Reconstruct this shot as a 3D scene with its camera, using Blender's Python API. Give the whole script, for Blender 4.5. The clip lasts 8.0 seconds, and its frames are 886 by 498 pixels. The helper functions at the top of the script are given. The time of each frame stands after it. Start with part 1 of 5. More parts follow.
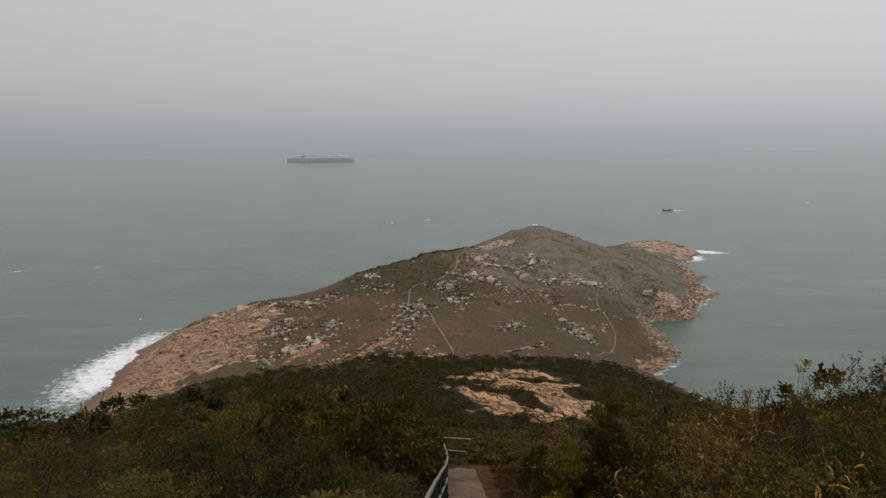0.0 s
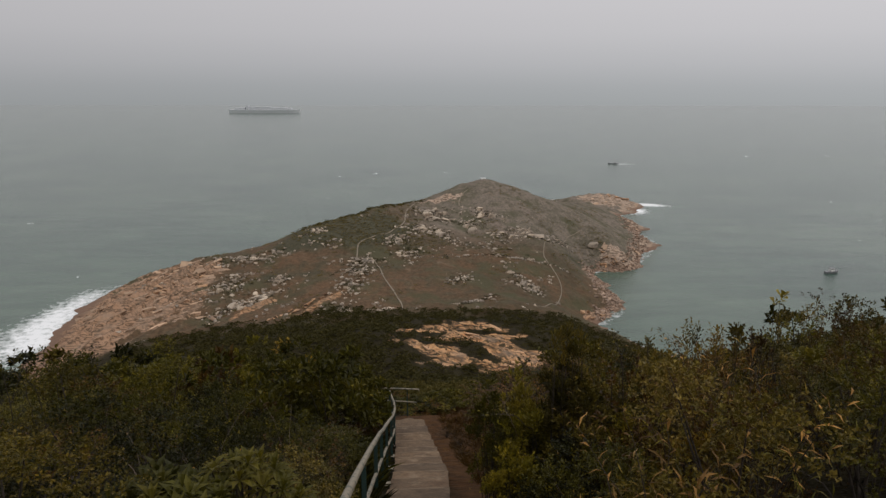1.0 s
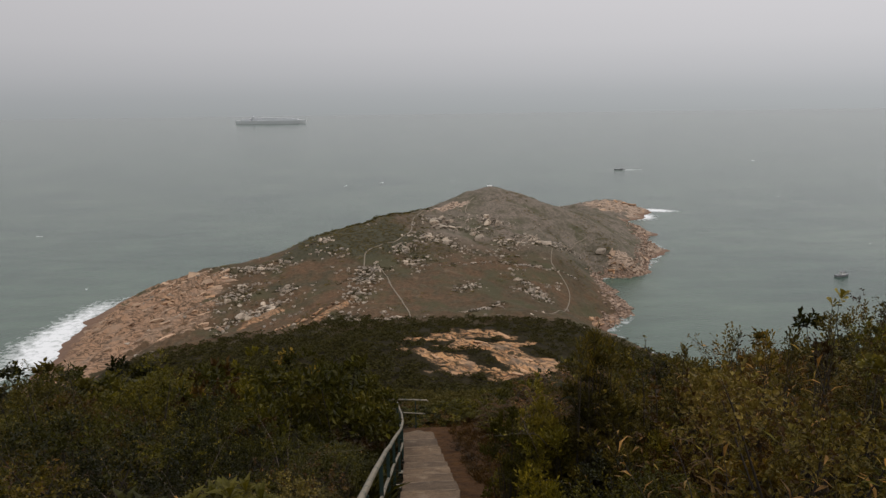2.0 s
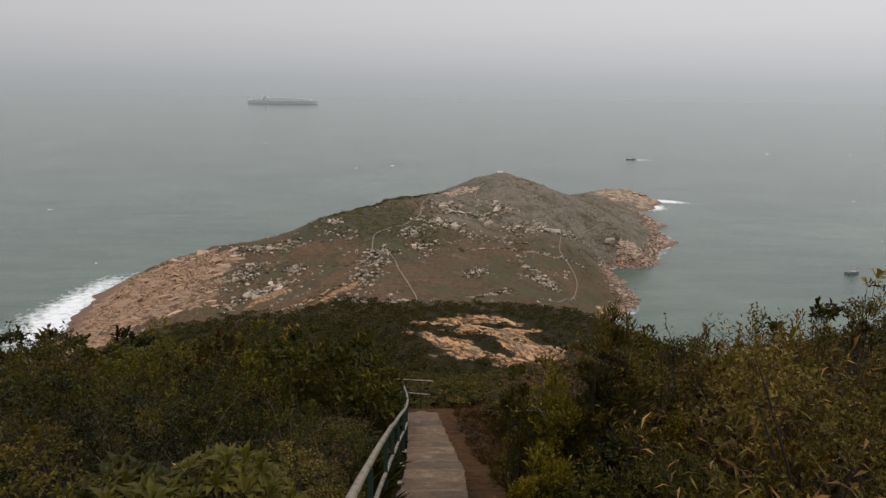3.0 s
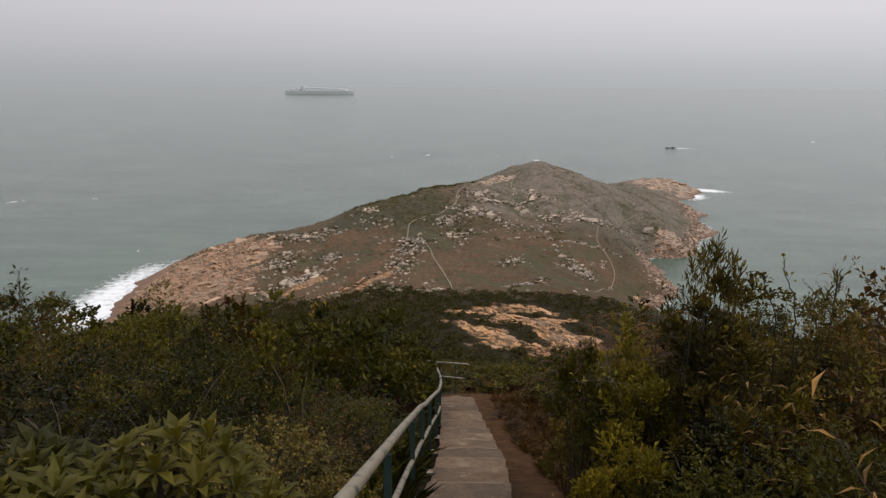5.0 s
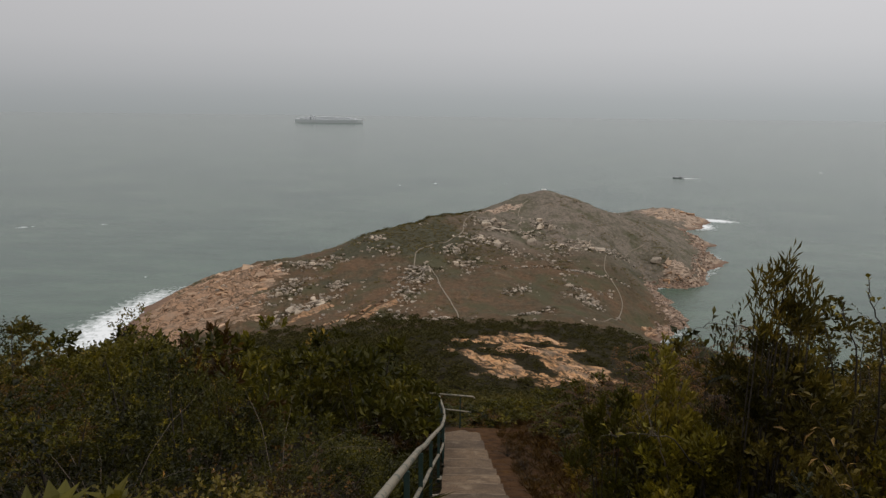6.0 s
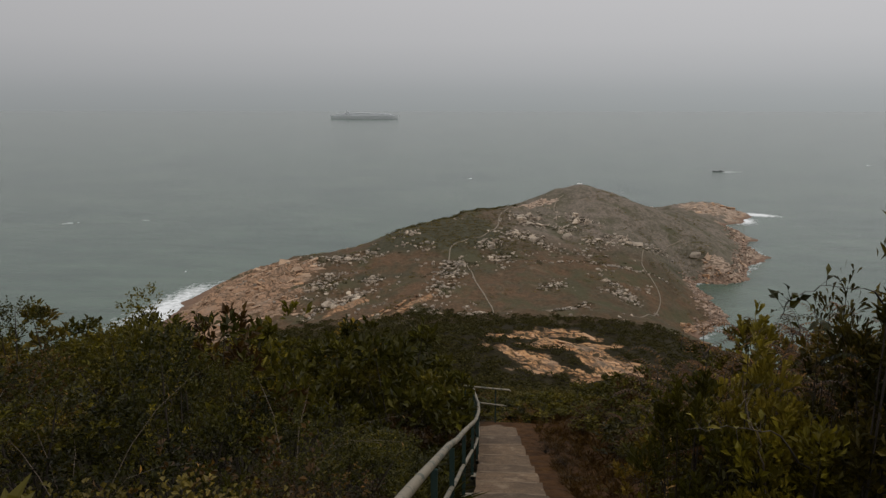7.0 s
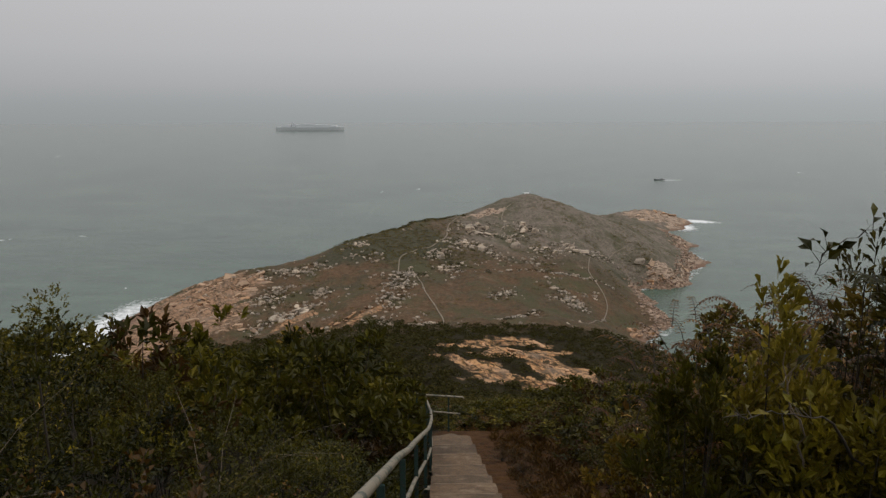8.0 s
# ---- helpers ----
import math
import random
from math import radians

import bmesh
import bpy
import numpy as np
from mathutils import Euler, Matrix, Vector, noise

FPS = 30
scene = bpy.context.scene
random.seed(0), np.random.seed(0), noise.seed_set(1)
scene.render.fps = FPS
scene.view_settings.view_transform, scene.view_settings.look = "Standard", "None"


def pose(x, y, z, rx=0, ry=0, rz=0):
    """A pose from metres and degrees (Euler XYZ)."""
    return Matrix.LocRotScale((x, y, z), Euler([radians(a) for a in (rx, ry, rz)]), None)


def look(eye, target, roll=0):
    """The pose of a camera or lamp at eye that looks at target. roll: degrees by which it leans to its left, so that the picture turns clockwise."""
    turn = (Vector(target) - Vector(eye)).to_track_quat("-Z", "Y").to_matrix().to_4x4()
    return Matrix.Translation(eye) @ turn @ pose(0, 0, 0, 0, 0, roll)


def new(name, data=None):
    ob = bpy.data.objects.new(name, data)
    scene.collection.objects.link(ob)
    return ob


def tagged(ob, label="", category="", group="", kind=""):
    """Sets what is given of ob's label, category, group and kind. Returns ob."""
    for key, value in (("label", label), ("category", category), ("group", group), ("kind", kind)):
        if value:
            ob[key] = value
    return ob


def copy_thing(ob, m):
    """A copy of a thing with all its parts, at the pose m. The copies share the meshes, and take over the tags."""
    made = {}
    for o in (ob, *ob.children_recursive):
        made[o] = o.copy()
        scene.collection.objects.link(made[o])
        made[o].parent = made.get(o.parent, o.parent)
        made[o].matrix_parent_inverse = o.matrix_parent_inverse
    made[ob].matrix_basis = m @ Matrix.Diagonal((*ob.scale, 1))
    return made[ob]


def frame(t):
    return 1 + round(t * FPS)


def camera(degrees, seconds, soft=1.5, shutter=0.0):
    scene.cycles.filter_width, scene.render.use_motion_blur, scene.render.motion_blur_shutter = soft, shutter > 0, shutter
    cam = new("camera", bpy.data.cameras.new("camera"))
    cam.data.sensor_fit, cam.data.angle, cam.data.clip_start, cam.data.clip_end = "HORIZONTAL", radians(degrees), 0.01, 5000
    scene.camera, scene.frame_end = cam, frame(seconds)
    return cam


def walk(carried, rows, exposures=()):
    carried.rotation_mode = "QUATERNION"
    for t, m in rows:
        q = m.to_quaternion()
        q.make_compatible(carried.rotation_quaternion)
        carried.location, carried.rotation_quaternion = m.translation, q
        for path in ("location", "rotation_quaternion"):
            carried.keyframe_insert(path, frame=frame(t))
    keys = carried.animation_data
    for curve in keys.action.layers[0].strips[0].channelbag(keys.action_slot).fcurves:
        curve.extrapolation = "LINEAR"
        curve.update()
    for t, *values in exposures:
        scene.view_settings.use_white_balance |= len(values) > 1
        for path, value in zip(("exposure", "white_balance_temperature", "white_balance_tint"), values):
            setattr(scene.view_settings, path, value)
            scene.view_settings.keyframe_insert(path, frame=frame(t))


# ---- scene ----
cam = camera(65.8, 8.0, soft=1.4)
walk(cam, [
    (0.0, pose(0.074, 0.106, 130.003, 80.48, 0.33, -0.01)),
    (0.5, pose(0.018, 0.662, 129.856, 79.29, 2.30, -1.43)),
    (1.0, pose(0.161, 1.047, 129.507, 76.65, -0.15, -4.29)),
    (1.5, pose(0.155, 1.580, 129.222, 76.22, 1.90, -5.04)),
    (1.7, pose(0.199, 1.730, 129.251, 77.61, 1.31, -4.24)),
    (2.8, pose(0.159, 2.007, 129.030, 76.01, -0.68, -3.80)),
    (3.0, pose(0.155, 2.105, 128.984, 76.08, -0.85, -2.81)),
    (3.5, pose(0.132, 2.397, 128.610, 75.61, 0.13, -1.14)),
    (4.0, pose(0.177, 2.785, 128.534, 74.42, -0.22, 3.69)),
    (4.5, pose(0.268, 3.223, 128.414, 74.51, -2.04, -1.89)),
    (4.7, pose(0.180, 3.353, 128.281, 74.42, -0.10, 0.31)),
    (5.8, pose(0.237, 4.223, 127.787, 78.68, -1.35, -0.87)),
    (6.0, pose(0.241, 4.473, 127.763, 77.56, -0.62, 0.77)),
    (6.5, pose(0.273, 4.901, 127.552, 79.11, -0.41, 2.81)),
    (7.0, pose(0.247, 5.281, 127.321, 77.15, 0.05, 3.60)),
    (7.5, pose(0.274, 5.622, 127.108, 77.60, 1.20, 1.51)),
    (8.0, pose(0.233, 6.022, 126.896, 78.05, 0.15, -0.77)),
], exposures=[(0.0, 0.00, 6450, 13.0), (0.5, -0.10, 6450, 13.0), (1.0, -0.02, 6450, 13.0), (1.5, 0.00, 6450, 13.0), (3.0, 0.20, 6450, 13.0), (3.5, 0.13, 6430, 14.0), (4.0, 0.58, 6410, 16.0), (4.5, 0.58, 6410, 16.0), (4.7, 0.50, 6410, 16.0), (5.8, 0.00, 6450, 11.0), (6.0, 0.03, 6450, 11.0), (6.5, -0.20, 6450, 11.0), (7.0, -0.15, 6450, 11.0), (7.5, -0.17, 6450, 11.0), (8.0, -0.02, 6450, 11.0)])

# ---- world and light: overcast, hazy daylight ----
world = bpy.data.worlds.new("hazy_sky")
scene.world = world
world.use_nodes = True
wn, wl = world.node_tree.nodes, world.node_tree.links
wn.clear()
w_out = wn.new("ShaderNodeOutputWorld")
w_bg = wn.new("ShaderNodeBackground")
w_sky = wn.new("ShaderNodeTexSky")
w_sky.sky_type, w_sky.sun_disc = "NISHITA", False
w_sky.sun_elevation, w_sky.sun_rotation = radians(54), radians(125)
w_sky.dust_density = 6.0
w_tex = wn.new("ShaderNodeTexCoord")
w_sep = wn.new("ShaderNodeSeparateXYZ")
w_ramp = wn.new("ShaderNodeValToRGB")
w_map = wn.new("ShaderNodeMapRange")
w_map.inputs["From Min"].default_value, w_map.inputs["From Max"].default_value = -0.2, 1.0
wl.new(w_tex.outputs["Generated"], w_sep.inputs[0])
wl.new(w_sep.outputs["Z"], w_map.inputs["Value"])
wl.new(w_map.outputs[0], w_ramp.inputs[0])
r = w_ramp.color_ramp
CLOUD = [(-0.2, (0.26, 0.29, 0.285)), (-0.028, (0.33, 0.352, 0.35)), (0.0, (0.37, 0.388, 0.39)), (0.03, (0.44, 0.45, 0.455)), (0.07, (0.51, 0.512, 0.517)),
         (0.15, (0.58, 0.572, 0.577)), (0.4, (0.74, 0.73, 0.73)), (1.0, (0.95, 0.95, 0.96))]
while len(r.elements) < len(CLOUD):
    r.elements.new(0.5)
for e, (z, c) in zip(r.elements, CLOUD):
    e.position, e.color = (z + 0.2) / 1.2, (*c, 1)
w_mix = wn.new("ShaderNodeMixRGB")
w_mix.inputs[0].default_value = 0.97
w_gain = wn.new("ShaderNodeVectorMath")
w_gain.operation = "SCALE"
w_gain.inputs["Scale"].default_value = 0.1
wl.new(w_sky.outputs[0], w_gain.inputs[0])
wl.new(w_gain.outputs[0], w_mix.inputs[1])
wl.new(w_ramp.outputs[0], w_mix.inputs[2])
w_side = wn.new("ShaderNodeMath")  # the brighter cloud stands to the east
w_side.operation = "MULTIPLY_ADD"
w_side.inputs[1].default_value, w_side.inputs[2].default_value = 0.18, 1.01
wl.new(w_sep.outputs["X"], w_side.inputs[0])
w_east = wn.new("ShaderNodeVectorMath")
w_east.operation = "SCALE"
wl.new(w_mix.outputs[0], w_east.inputs[0])
wl.new(w_side.outputs[0], w_east.inputs["Scale"])
wl.new(w_east.outputs[0], w_bg.inputs[0])
w_bg.inputs[1].default_value = 1.0
wl.new(w_bg.outputs[0], w_out.inputs[0])

sun = new("sun", bpy.data.lights.new("sun", "SUN"))
sun.data.energy, sun.data.angle, sun.data.color = 0.7, radians(25), (1.0, 0.95, 0.88)
sun.matrix_world = look((70, -50, 120), (0, 0, 0))

# ---- small tools ----
rng = np.random.default_rng(7)


def smooth(a, b, v):
    t = np.clip((v - a) / (b - a), 0, 1)
    return t * t * (3 - 2 * t)


LATTICE = np.random.default_rng(3).random((256, 256))


def vnoise(x, y):
    """Value noise on a lattice, 0 to 1."""
    xi, yi = np.floor(x).astype(int), np.floor(y).astype(int)
    fx, fy = x - xi, y - yi
    fx, fy = fx * fx * (3 - 2 * fx), fy * fy * (3 - 2 * fy)
    g = lambda a, b: LATTICE[(xi + a) % 256, (yi + b) % 256]
    return (g(0, 0) * (1 - fx) + g(1, 0) * fx) * (1 - fy) + (g(0, 1) * (1 - fx) + g(1, 1) * fx) * fy


def fbm(x, y, size, octaves=4):
    total, amp, norm = 0, 1.0, 0
    for k in range(octaves):
        total = total + amp * vnoise(x / size + 17.3 * k, y / size + 5.1 * k)
        norm += amp
        amp, size = amp * 0.5, size * 0.47
    return total / norm


def part(name, data, mat, parent=None, label=""):
    """Links a mesh or bmesh as one mesh object, under a thing or on its own."""
    if isinstance(data, bmesh.types.BMesh):
        me = bpy.data.meshes.new(name)
        data.to_mesh(me)
        data.free()
        data = me
    if mat is not None and not data.materials:
        data.materials.append(mat)
    ob = new(name, data)
    ob.parent = parent
    return tagged(ob, label)


def mesh_from(name, verts, faces, flat=True):
    me = bpy.data.meshes.new(name)
    me.from_pydata([tuple(v) for v in verts], [], [tuple(f) for f in faces])
    if not flat:
        me.polygons.foreach_set("use_smooth", [True] * len(me.polygons))
    me.update()
    return me


def mesh_tris(name, verts, tris, flat=True):
    """A triangle mesh straight from arrays."""
    me = bpy.data.meshes.new(name)
    n = len(tris)
    me.vertices.add(len(verts))
    me.vertices.foreach_set("co", np.asarray(verts, dtype=np.float32).ravel())
    me.loops.add(3 * n)
    me.loops.foreach_set("vertex_index", np.asarray(tris, dtype=np.int32).ravel())
    me.polygons.add(n)
    me.polygons.foreach_set("loop_start", np.arange(0, 3 * n, 3, dtype=np.int32))
    me.polygons.foreach_set("use_smooth", np.full(n, not flat))
    me.update(calc_edges=True)
    return me


def tube(points, radii, sides=8, closed_ends=True):
    """A bmesh tube along points."""
    bm = bmesh.new()
    rings = []
    pts = [Vector(p) for p in points]
    for i, p in enumerate(pts):
        d = (pts[min(i + 1, len(pts) - 1)] - pts[max(i - 1, 0)]).normalized()
        side = d.cross(Vector((0, 0, 1)))
        if side.length < 1e-3:
            side = Vector((1, 0, 0))
        side.normalize()
        up = side.cross(d).normalized()
        rad = radii[i] if hasattr(radii, "__len__") else radii
        rings.append([bm.verts.new(p + rad * (side * math.cos(a) + up * math.sin(a)))
                      for a in [2 * math.pi * k / sides for k in range(sides)]])
    for a, b in zip(rings, rings[1:]):
        for k in range(sides):
            f = bm.faces.new((a[k], a[(k + 1) % sides], b[(k + 1) % sides], b[k]))
            f.smooth = True
    if closed_ends:
        bm.faces.new(list(reversed(rings[0])))
        bm.faces.new(rings[-1])
    bmesh.ops.recalc_face_normals(bm, faces=bm.faces)
    return bm


def box(sx, sy, sz, at=(0, 0, 0), bevel=0.0):
    bm = bmesh.new()
    bmesh.ops.create_cube(bm, size=1)
    bmesh.ops.scale(bm, vec=(sx, sy, sz), verts=bm.verts)
    if bevel:
        bmesh.ops.bevel(bm, geom=bm.edges[:], offset=bevel, segments=2, affect="EDGES")
    bmesh.ops.translate(bm, vec=at, verts=bm.verts)
    return bm


# ---- materials ----
def material(name, rough=0.8, metal=0.0):
    m = bpy.data.materials.new(name)
    m.use_nodes = True
    b = m.node_tree.nodes["Principled BSDF"]
    b.inputs["Roughness"].default_value, b.inputs["Metallic"].default_value = rough, metal
    return m, m.node_tree.nodes, m.node_tree.links, b


def noise_tex(n, l, scale, detail=4.0, vec=None, rough=0.55):
    t = n.new("ShaderNodeTexNoise")
    t.inputs["Scale"].default_value, t.inputs["Detail"].default_value, t.inputs["Roughness"].default_value = scale, detail, rough
    if vec is not None:
        l.new(vec, t.inputs["Vector"])
    return t.outputs["Fac"]


def ramp(n, l, fac, stops):
    t = n.new("ShaderNodeValToRGB")
    while len(t.color_ramp.elements) < len(stops):
        t.color_ramp.elements.new(0.5)
    for e, (p, c) in zip(t.color_ramp.elements, stops):
        e.position, e.color = p, (*c, 1)
    l.new(fac, t.inputs[0])
    return t.outputs[0]


def mix(n, l, fac, a, b, kind="MIX"):
    t = n.new("ShaderNodeMixRGB")
    t.blend_type = kind
    for k, v in enumerate((fac, a, b)):
        if isinstance(v, (int, float)):
            t.inputs[k].default_value = v
        elif isinstance(v, tuple):
            t.inputs[k].default_value = (*v, 1)
        else:
            l.new(v, t.inputs[k])
    return t.outputs[0]


def bump(n, l, b, height, strength, distance):
    t = n.new("ShaderNodeBump")
    t.inputs["Strength"].default_value, t.inputs["Distance"].default_value = strength, distance
    l.new(height, t.inputs["Height"])
    l.new(t.outputs[0], b.inputs["Normal"])


def place(n):
    return n.new("ShaderNodeTexCoord").outputs["Object"]


def attribute(n, name):
    t = n.new("ShaderNodeAttribute")
    t.attribute_name = name
    return t.outputs["Fac"]


def math_node(n, l, op, a, b):
    t = n.new("ShaderNodeMath")
    t.operation = op
    for k, v in enumerate((a, b)):
        if isinstance(v, (int, float)):
            t.inputs[k].default_value = v
        else:
            l.new(v, t.inputs[k])
    return t.outputs[0]


def make_granite(name, pale, warm, dark):
    m, n, l, b = material(name, 0.85)
    p = place(n)
    big, mid, fine = noise_tex(n, l, 0.12, 5, p), noise_tex(n, l, 0.9, 6, p), noise_tex(n, l, 6, 6, p)
    col = ramp(n, l, big, [(0.35, pale), (0.62, warm)])
    col = mix(n, l, ramp(n, l, mid, [(0.5, (0, 0, 0)), (0.68, (0.75, 0.75, 0.75))]), col, dark)
    col = mix(n, l, 0.35, col, ramp(n, l, fine, [(0.3, (0.5, 0.5, 0.5)), (0.7, (1.3, 1.3, 1.3))]), "MULTIPLY")
    pick = math_node(n, l, "MULTIPLY", math_node(n, l, "ADD", n.new("ShaderNodeObjectInfo").outputs["Random"], n.new("ShaderNodeNewGeometry").outputs["Random Per Island"]), 0.5)
    col = mix(n, l, 1.0, col, ramp(n, l, pick, [(0.1, (0.45, 0.45, 0.45)), (0.5, (0.92, 0.9, 0.87)), (0.9, (1.42, 1.36, 1.28))]), "MULTIPLY")
    l.new(col, b.inputs["Base Color"])
    bump(n, l, b, mid, 0.9, 0.6)
    return m


M_BOULDER = make_granite("weathered_granite", (0.43, 0.375, 0.305), (0.38, 0.305, 0.23), (0.12, 0.10, 0.08))
M_FACE_ROCK = make_granite("pinkish_granite", (0.44, 0.315, 0.215), (0.40, 0.265, 0.17), (0.17, 0.11, 0.075))
M_SHORE_ROCK = make_granite("orange_granite", (0.47, 0.30, 0.175), (0.41, 0.235, 0.125), (0.17, 0.10, 0.065))
M_RUBBLE = make_granite("reddish_shore_rock", (0.36, 0.265, 0.20), (0.27, 0.185, 0.13), (0.07, 0.052, 0.04))


def make_ground():
    """Hill and headland: scrub and dry grass soil, bare granite where the rock attribute says so, bare earth beside the steps."""
    m, n, l, b = material("hill_ground", 0.95)
    b.inputs["Specular IOR Level"].default_value = 0.12
    p = place(n)
    big, mid, fine = noise_tex(n, l, 0.018, 5, p), noise_tex(n, l, 0.14, 6, p), noise_tex(n, l, 1.6, 6, p)
    meadow = ramp(n, l, big, [(0.36, (0.075, 0.055, 0.032)), (0.5, (0.102, 0.067, 0.040)), (0.66, (0.124, 0.076, 0.044))])
    # far grass, paler and greyer: distance haze put into its colour
    haze_dun = ramp(n, l, big, [(0.36, (0.135, 0.114, 0.086)), (0.5, (0.168, 0.140, 0.110)), (0.66, (0.182, 0.147, 0.118))])
    grass = mix(n, l, attribute(n, "haze_dun"), meadow, haze_dun)
    grass = mix(n, l, ramp(n, l, mid, [(0.46, (0, 0, 0)), (0.64, (0.6, 0.6, 0.6))]), grass, (0.076, 0.070, 0.045))
    grass = mix(n, l, 0.5, grass, ramp(n, l, fine, [(0.3, (0.6, 0.6, 0.6)), (0.7, (1.3, 1.3, 1.3))]), "MULTIPLY")
    tuft = noise_tex(n, l, 0.55, 6, p, 0.65)
    grass = mix(n, l, 0.75, grass, ramp(n, l, tuft, [(0.32, (0.55, 0.57, 0.55)), (0.5, (1, 1, 1)), (0.68, (1.45, 1.42, 1.38))]), "MULTIPLY")
    green = noise_tex(n, l, 0.05, 5, p, 0.6)
    grass = mix(n, l, ramp(n, l, green, [(0.50, (0, 0, 0)), (0.64, (0.7, 0.7, 0.7))]), grass, (0.070, 0.069, 0.037))
    bare = noise_tex(n, l, 0.09, 6, p, 0.65)
    grass = mix(n, l, ramp(n, l, bare, [(0.60, (0, 0, 0)), (0.70, (0.5, 0.5, 0.5))]), grass, (0.20, 0.148, 0.10))
    heath = ramp(n, l, tuft, [(0.3, (0.042, 0.041, 0.025)), (0.7, (0.084, 0.078, 0.050))])
    grass = mix(n, l, attribute(n, "heath"), grass, heath)
    # scrub soil, darkened so its colour holds the shade between bushes
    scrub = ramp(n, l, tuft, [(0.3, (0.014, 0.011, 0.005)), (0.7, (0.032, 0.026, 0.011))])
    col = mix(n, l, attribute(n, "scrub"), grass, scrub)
    rock_n = noise_tex(n, l, 0.3, 6, p)
    joint = n.new("ShaderNodeMapping")
    joint.inputs["Rotation"].default_value = (0, 0, 0.77)
    l.new(p, joint.inputs[0])
    strata = n.new("ShaderNodeMapping")
    strata.inputs["Scale"].default_value = (0.06, 0.45, 0.4)
    l.new(joint.outputs[0], strata.inputs[0])
    crack = noise_tex(n, l, 1.0, 2.5, strata.outputs[0], 0.5)
    rock = ramp(n, l, rock_n, [(0.3, (0.43, 0.20, 0.085)), (0.5, (0.53, 0.295, 0.14)), (0.72, (0.44, 0.27, 0.15))])
    pink = ramp(n, l, rock_n, [(0.3, (0.30, 0.175, 0.105)), (0.5, (0.375, 0.235, 0.148)), (0.72, (0.31, 0.205, 0.14))])
    pink = mix(n, l, math_node(n, l, "MULTIPLY", attribute(n, "haze_dun"), 0.85), pink, ramp(n, l, rock_n, [(0.3, (0.40, 0.29, 0.21)), (0.6, (0.47, 0.37, 0.285))]))
    rock = mix(n, l, attribute(n, "orange"), pink, rock)
    fissure = math_node(n, l, "ADD", math_node(n, l, "MULTIPLY", attribute(n, "joints"), 0.95), 0.05)
    gaps = ramp(n, l, crack, [(0.40, (0, 0, 0)), (0.455, (0.85, 0.85, 0.85)), (0.47, (0, 0, 0)), (0.54, (0, 0, 0)), (0.56, (0.7, 0.7, 0.7)), (0.585, (0, 0, 0))])
    rock = mix(n, l, math_node(n, l, "MULTIPLY", gaps, fissure), rock, (0.09, 0.06, 0.04))
    rock = mix(n, l, 0.5, rock, ramp(n, l, fine, [(0.3, (0.7, 0.7, 0.7)), (0.7, (1.2, 1.2, 1.2))]), "MULTIPLY")
    bedding = n.new("ShaderNodeMapping")
    bedding.inputs["Scale"].default_value = (0.02, 0.14, 0.2)
    bedding.inputs["Rotation"].default_value = (0, 0, 0.12)
    l.new(p, bedding.inputs[0])
    bed = noise_tex(n, l, 1.0, 2.2, bedding.outputs[0], 0.5)
    rock = mix(n, l, ramp(n, l, bed, [(0.385, (0, 0, 0)), (0.415, (0.9, 0.9, 0.9)), (0.435, (0, 0, 0)), (0.465, (0, 0, 0)), (0.50, (1, 1, 1)), (0.52, (0, 0, 0)), (0.555, (0, 0, 0)), (0.59, (0.9, 0.9, 0.9)), (0.61, (0, 0, 0))]), rock, (0.062, 0.043, 0.03))
    rock_plain = rock
    bands = n.new("ShaderNodeMapping")
    bands.inputs["Scale"].default_value = (0.045, 0.22, 0.2)
    l.new(joint.outputs[0], bands.inputs[0])
    streak = noise_tex(n, l, 1.0, 7, bands.outputs[0], 0.6)
    rock = mix(n, l, ramp(n, l, streak, [(0.38, (0.9, 0.9, 0.9)), (0.45, (0, 0, 0)), (0.505, (0, 0, 0)), (0.53, (0.95, 0.95, 0.95)), (0.565, (0.95, 0.95, 0.95)), (0.59, (0, 0, 0))]), rock_plain, (0.042, 0.034, 0.018))
    rock = mix(n, l, attribute(n, "joints"), rock_plain, rock)
    lichen = noise_tex(n, l, 0.07, 5, p)
    rock = mix(n, l, ramp(n, l, lichen, [(0.52, (0, 0, 0)), (0.68, (0.6, 0.6, 0.6))]), rock, (0.27, 0.20, 0.145))
    wet = attribute(n, "wet")
    rock = mix(n, l, wet, rock, (0.17, 0.108, 0.076))
    edge = math_node(n, l, "ADD", attribute(n, "rock"), math_node(n, l, "MULTIPLY", math_node(n, l, "SUBTRACT", mid, 0.5), 1.1))
    stony = ramp(n, l, edge, [(0.45, (0, 0, 0)), (0.55, (1, 1, 1))])
    col = mix(n, l, stony, col, rock)
    earth = ramp(n, l, noise_tex(n, l, 3.0, 6, p), [(0.3, (0.042, 0.020, 0.008)), (0.7, (0.095, 0.046, 0.017))])
    col = mix(n, l, attribute(n, "earth"), col, earth)
    l.new(col, b.inputs["Base Color"])
    relief = mix(n, l, 0.5, mid, tuft)
    bump(n, l, b, mix(n, l, math_node(n, l, "MULTIPLY", stony, 0.8), relief, bed), 1.0, 1.2)
    return m


M_GROUND = make_ground()


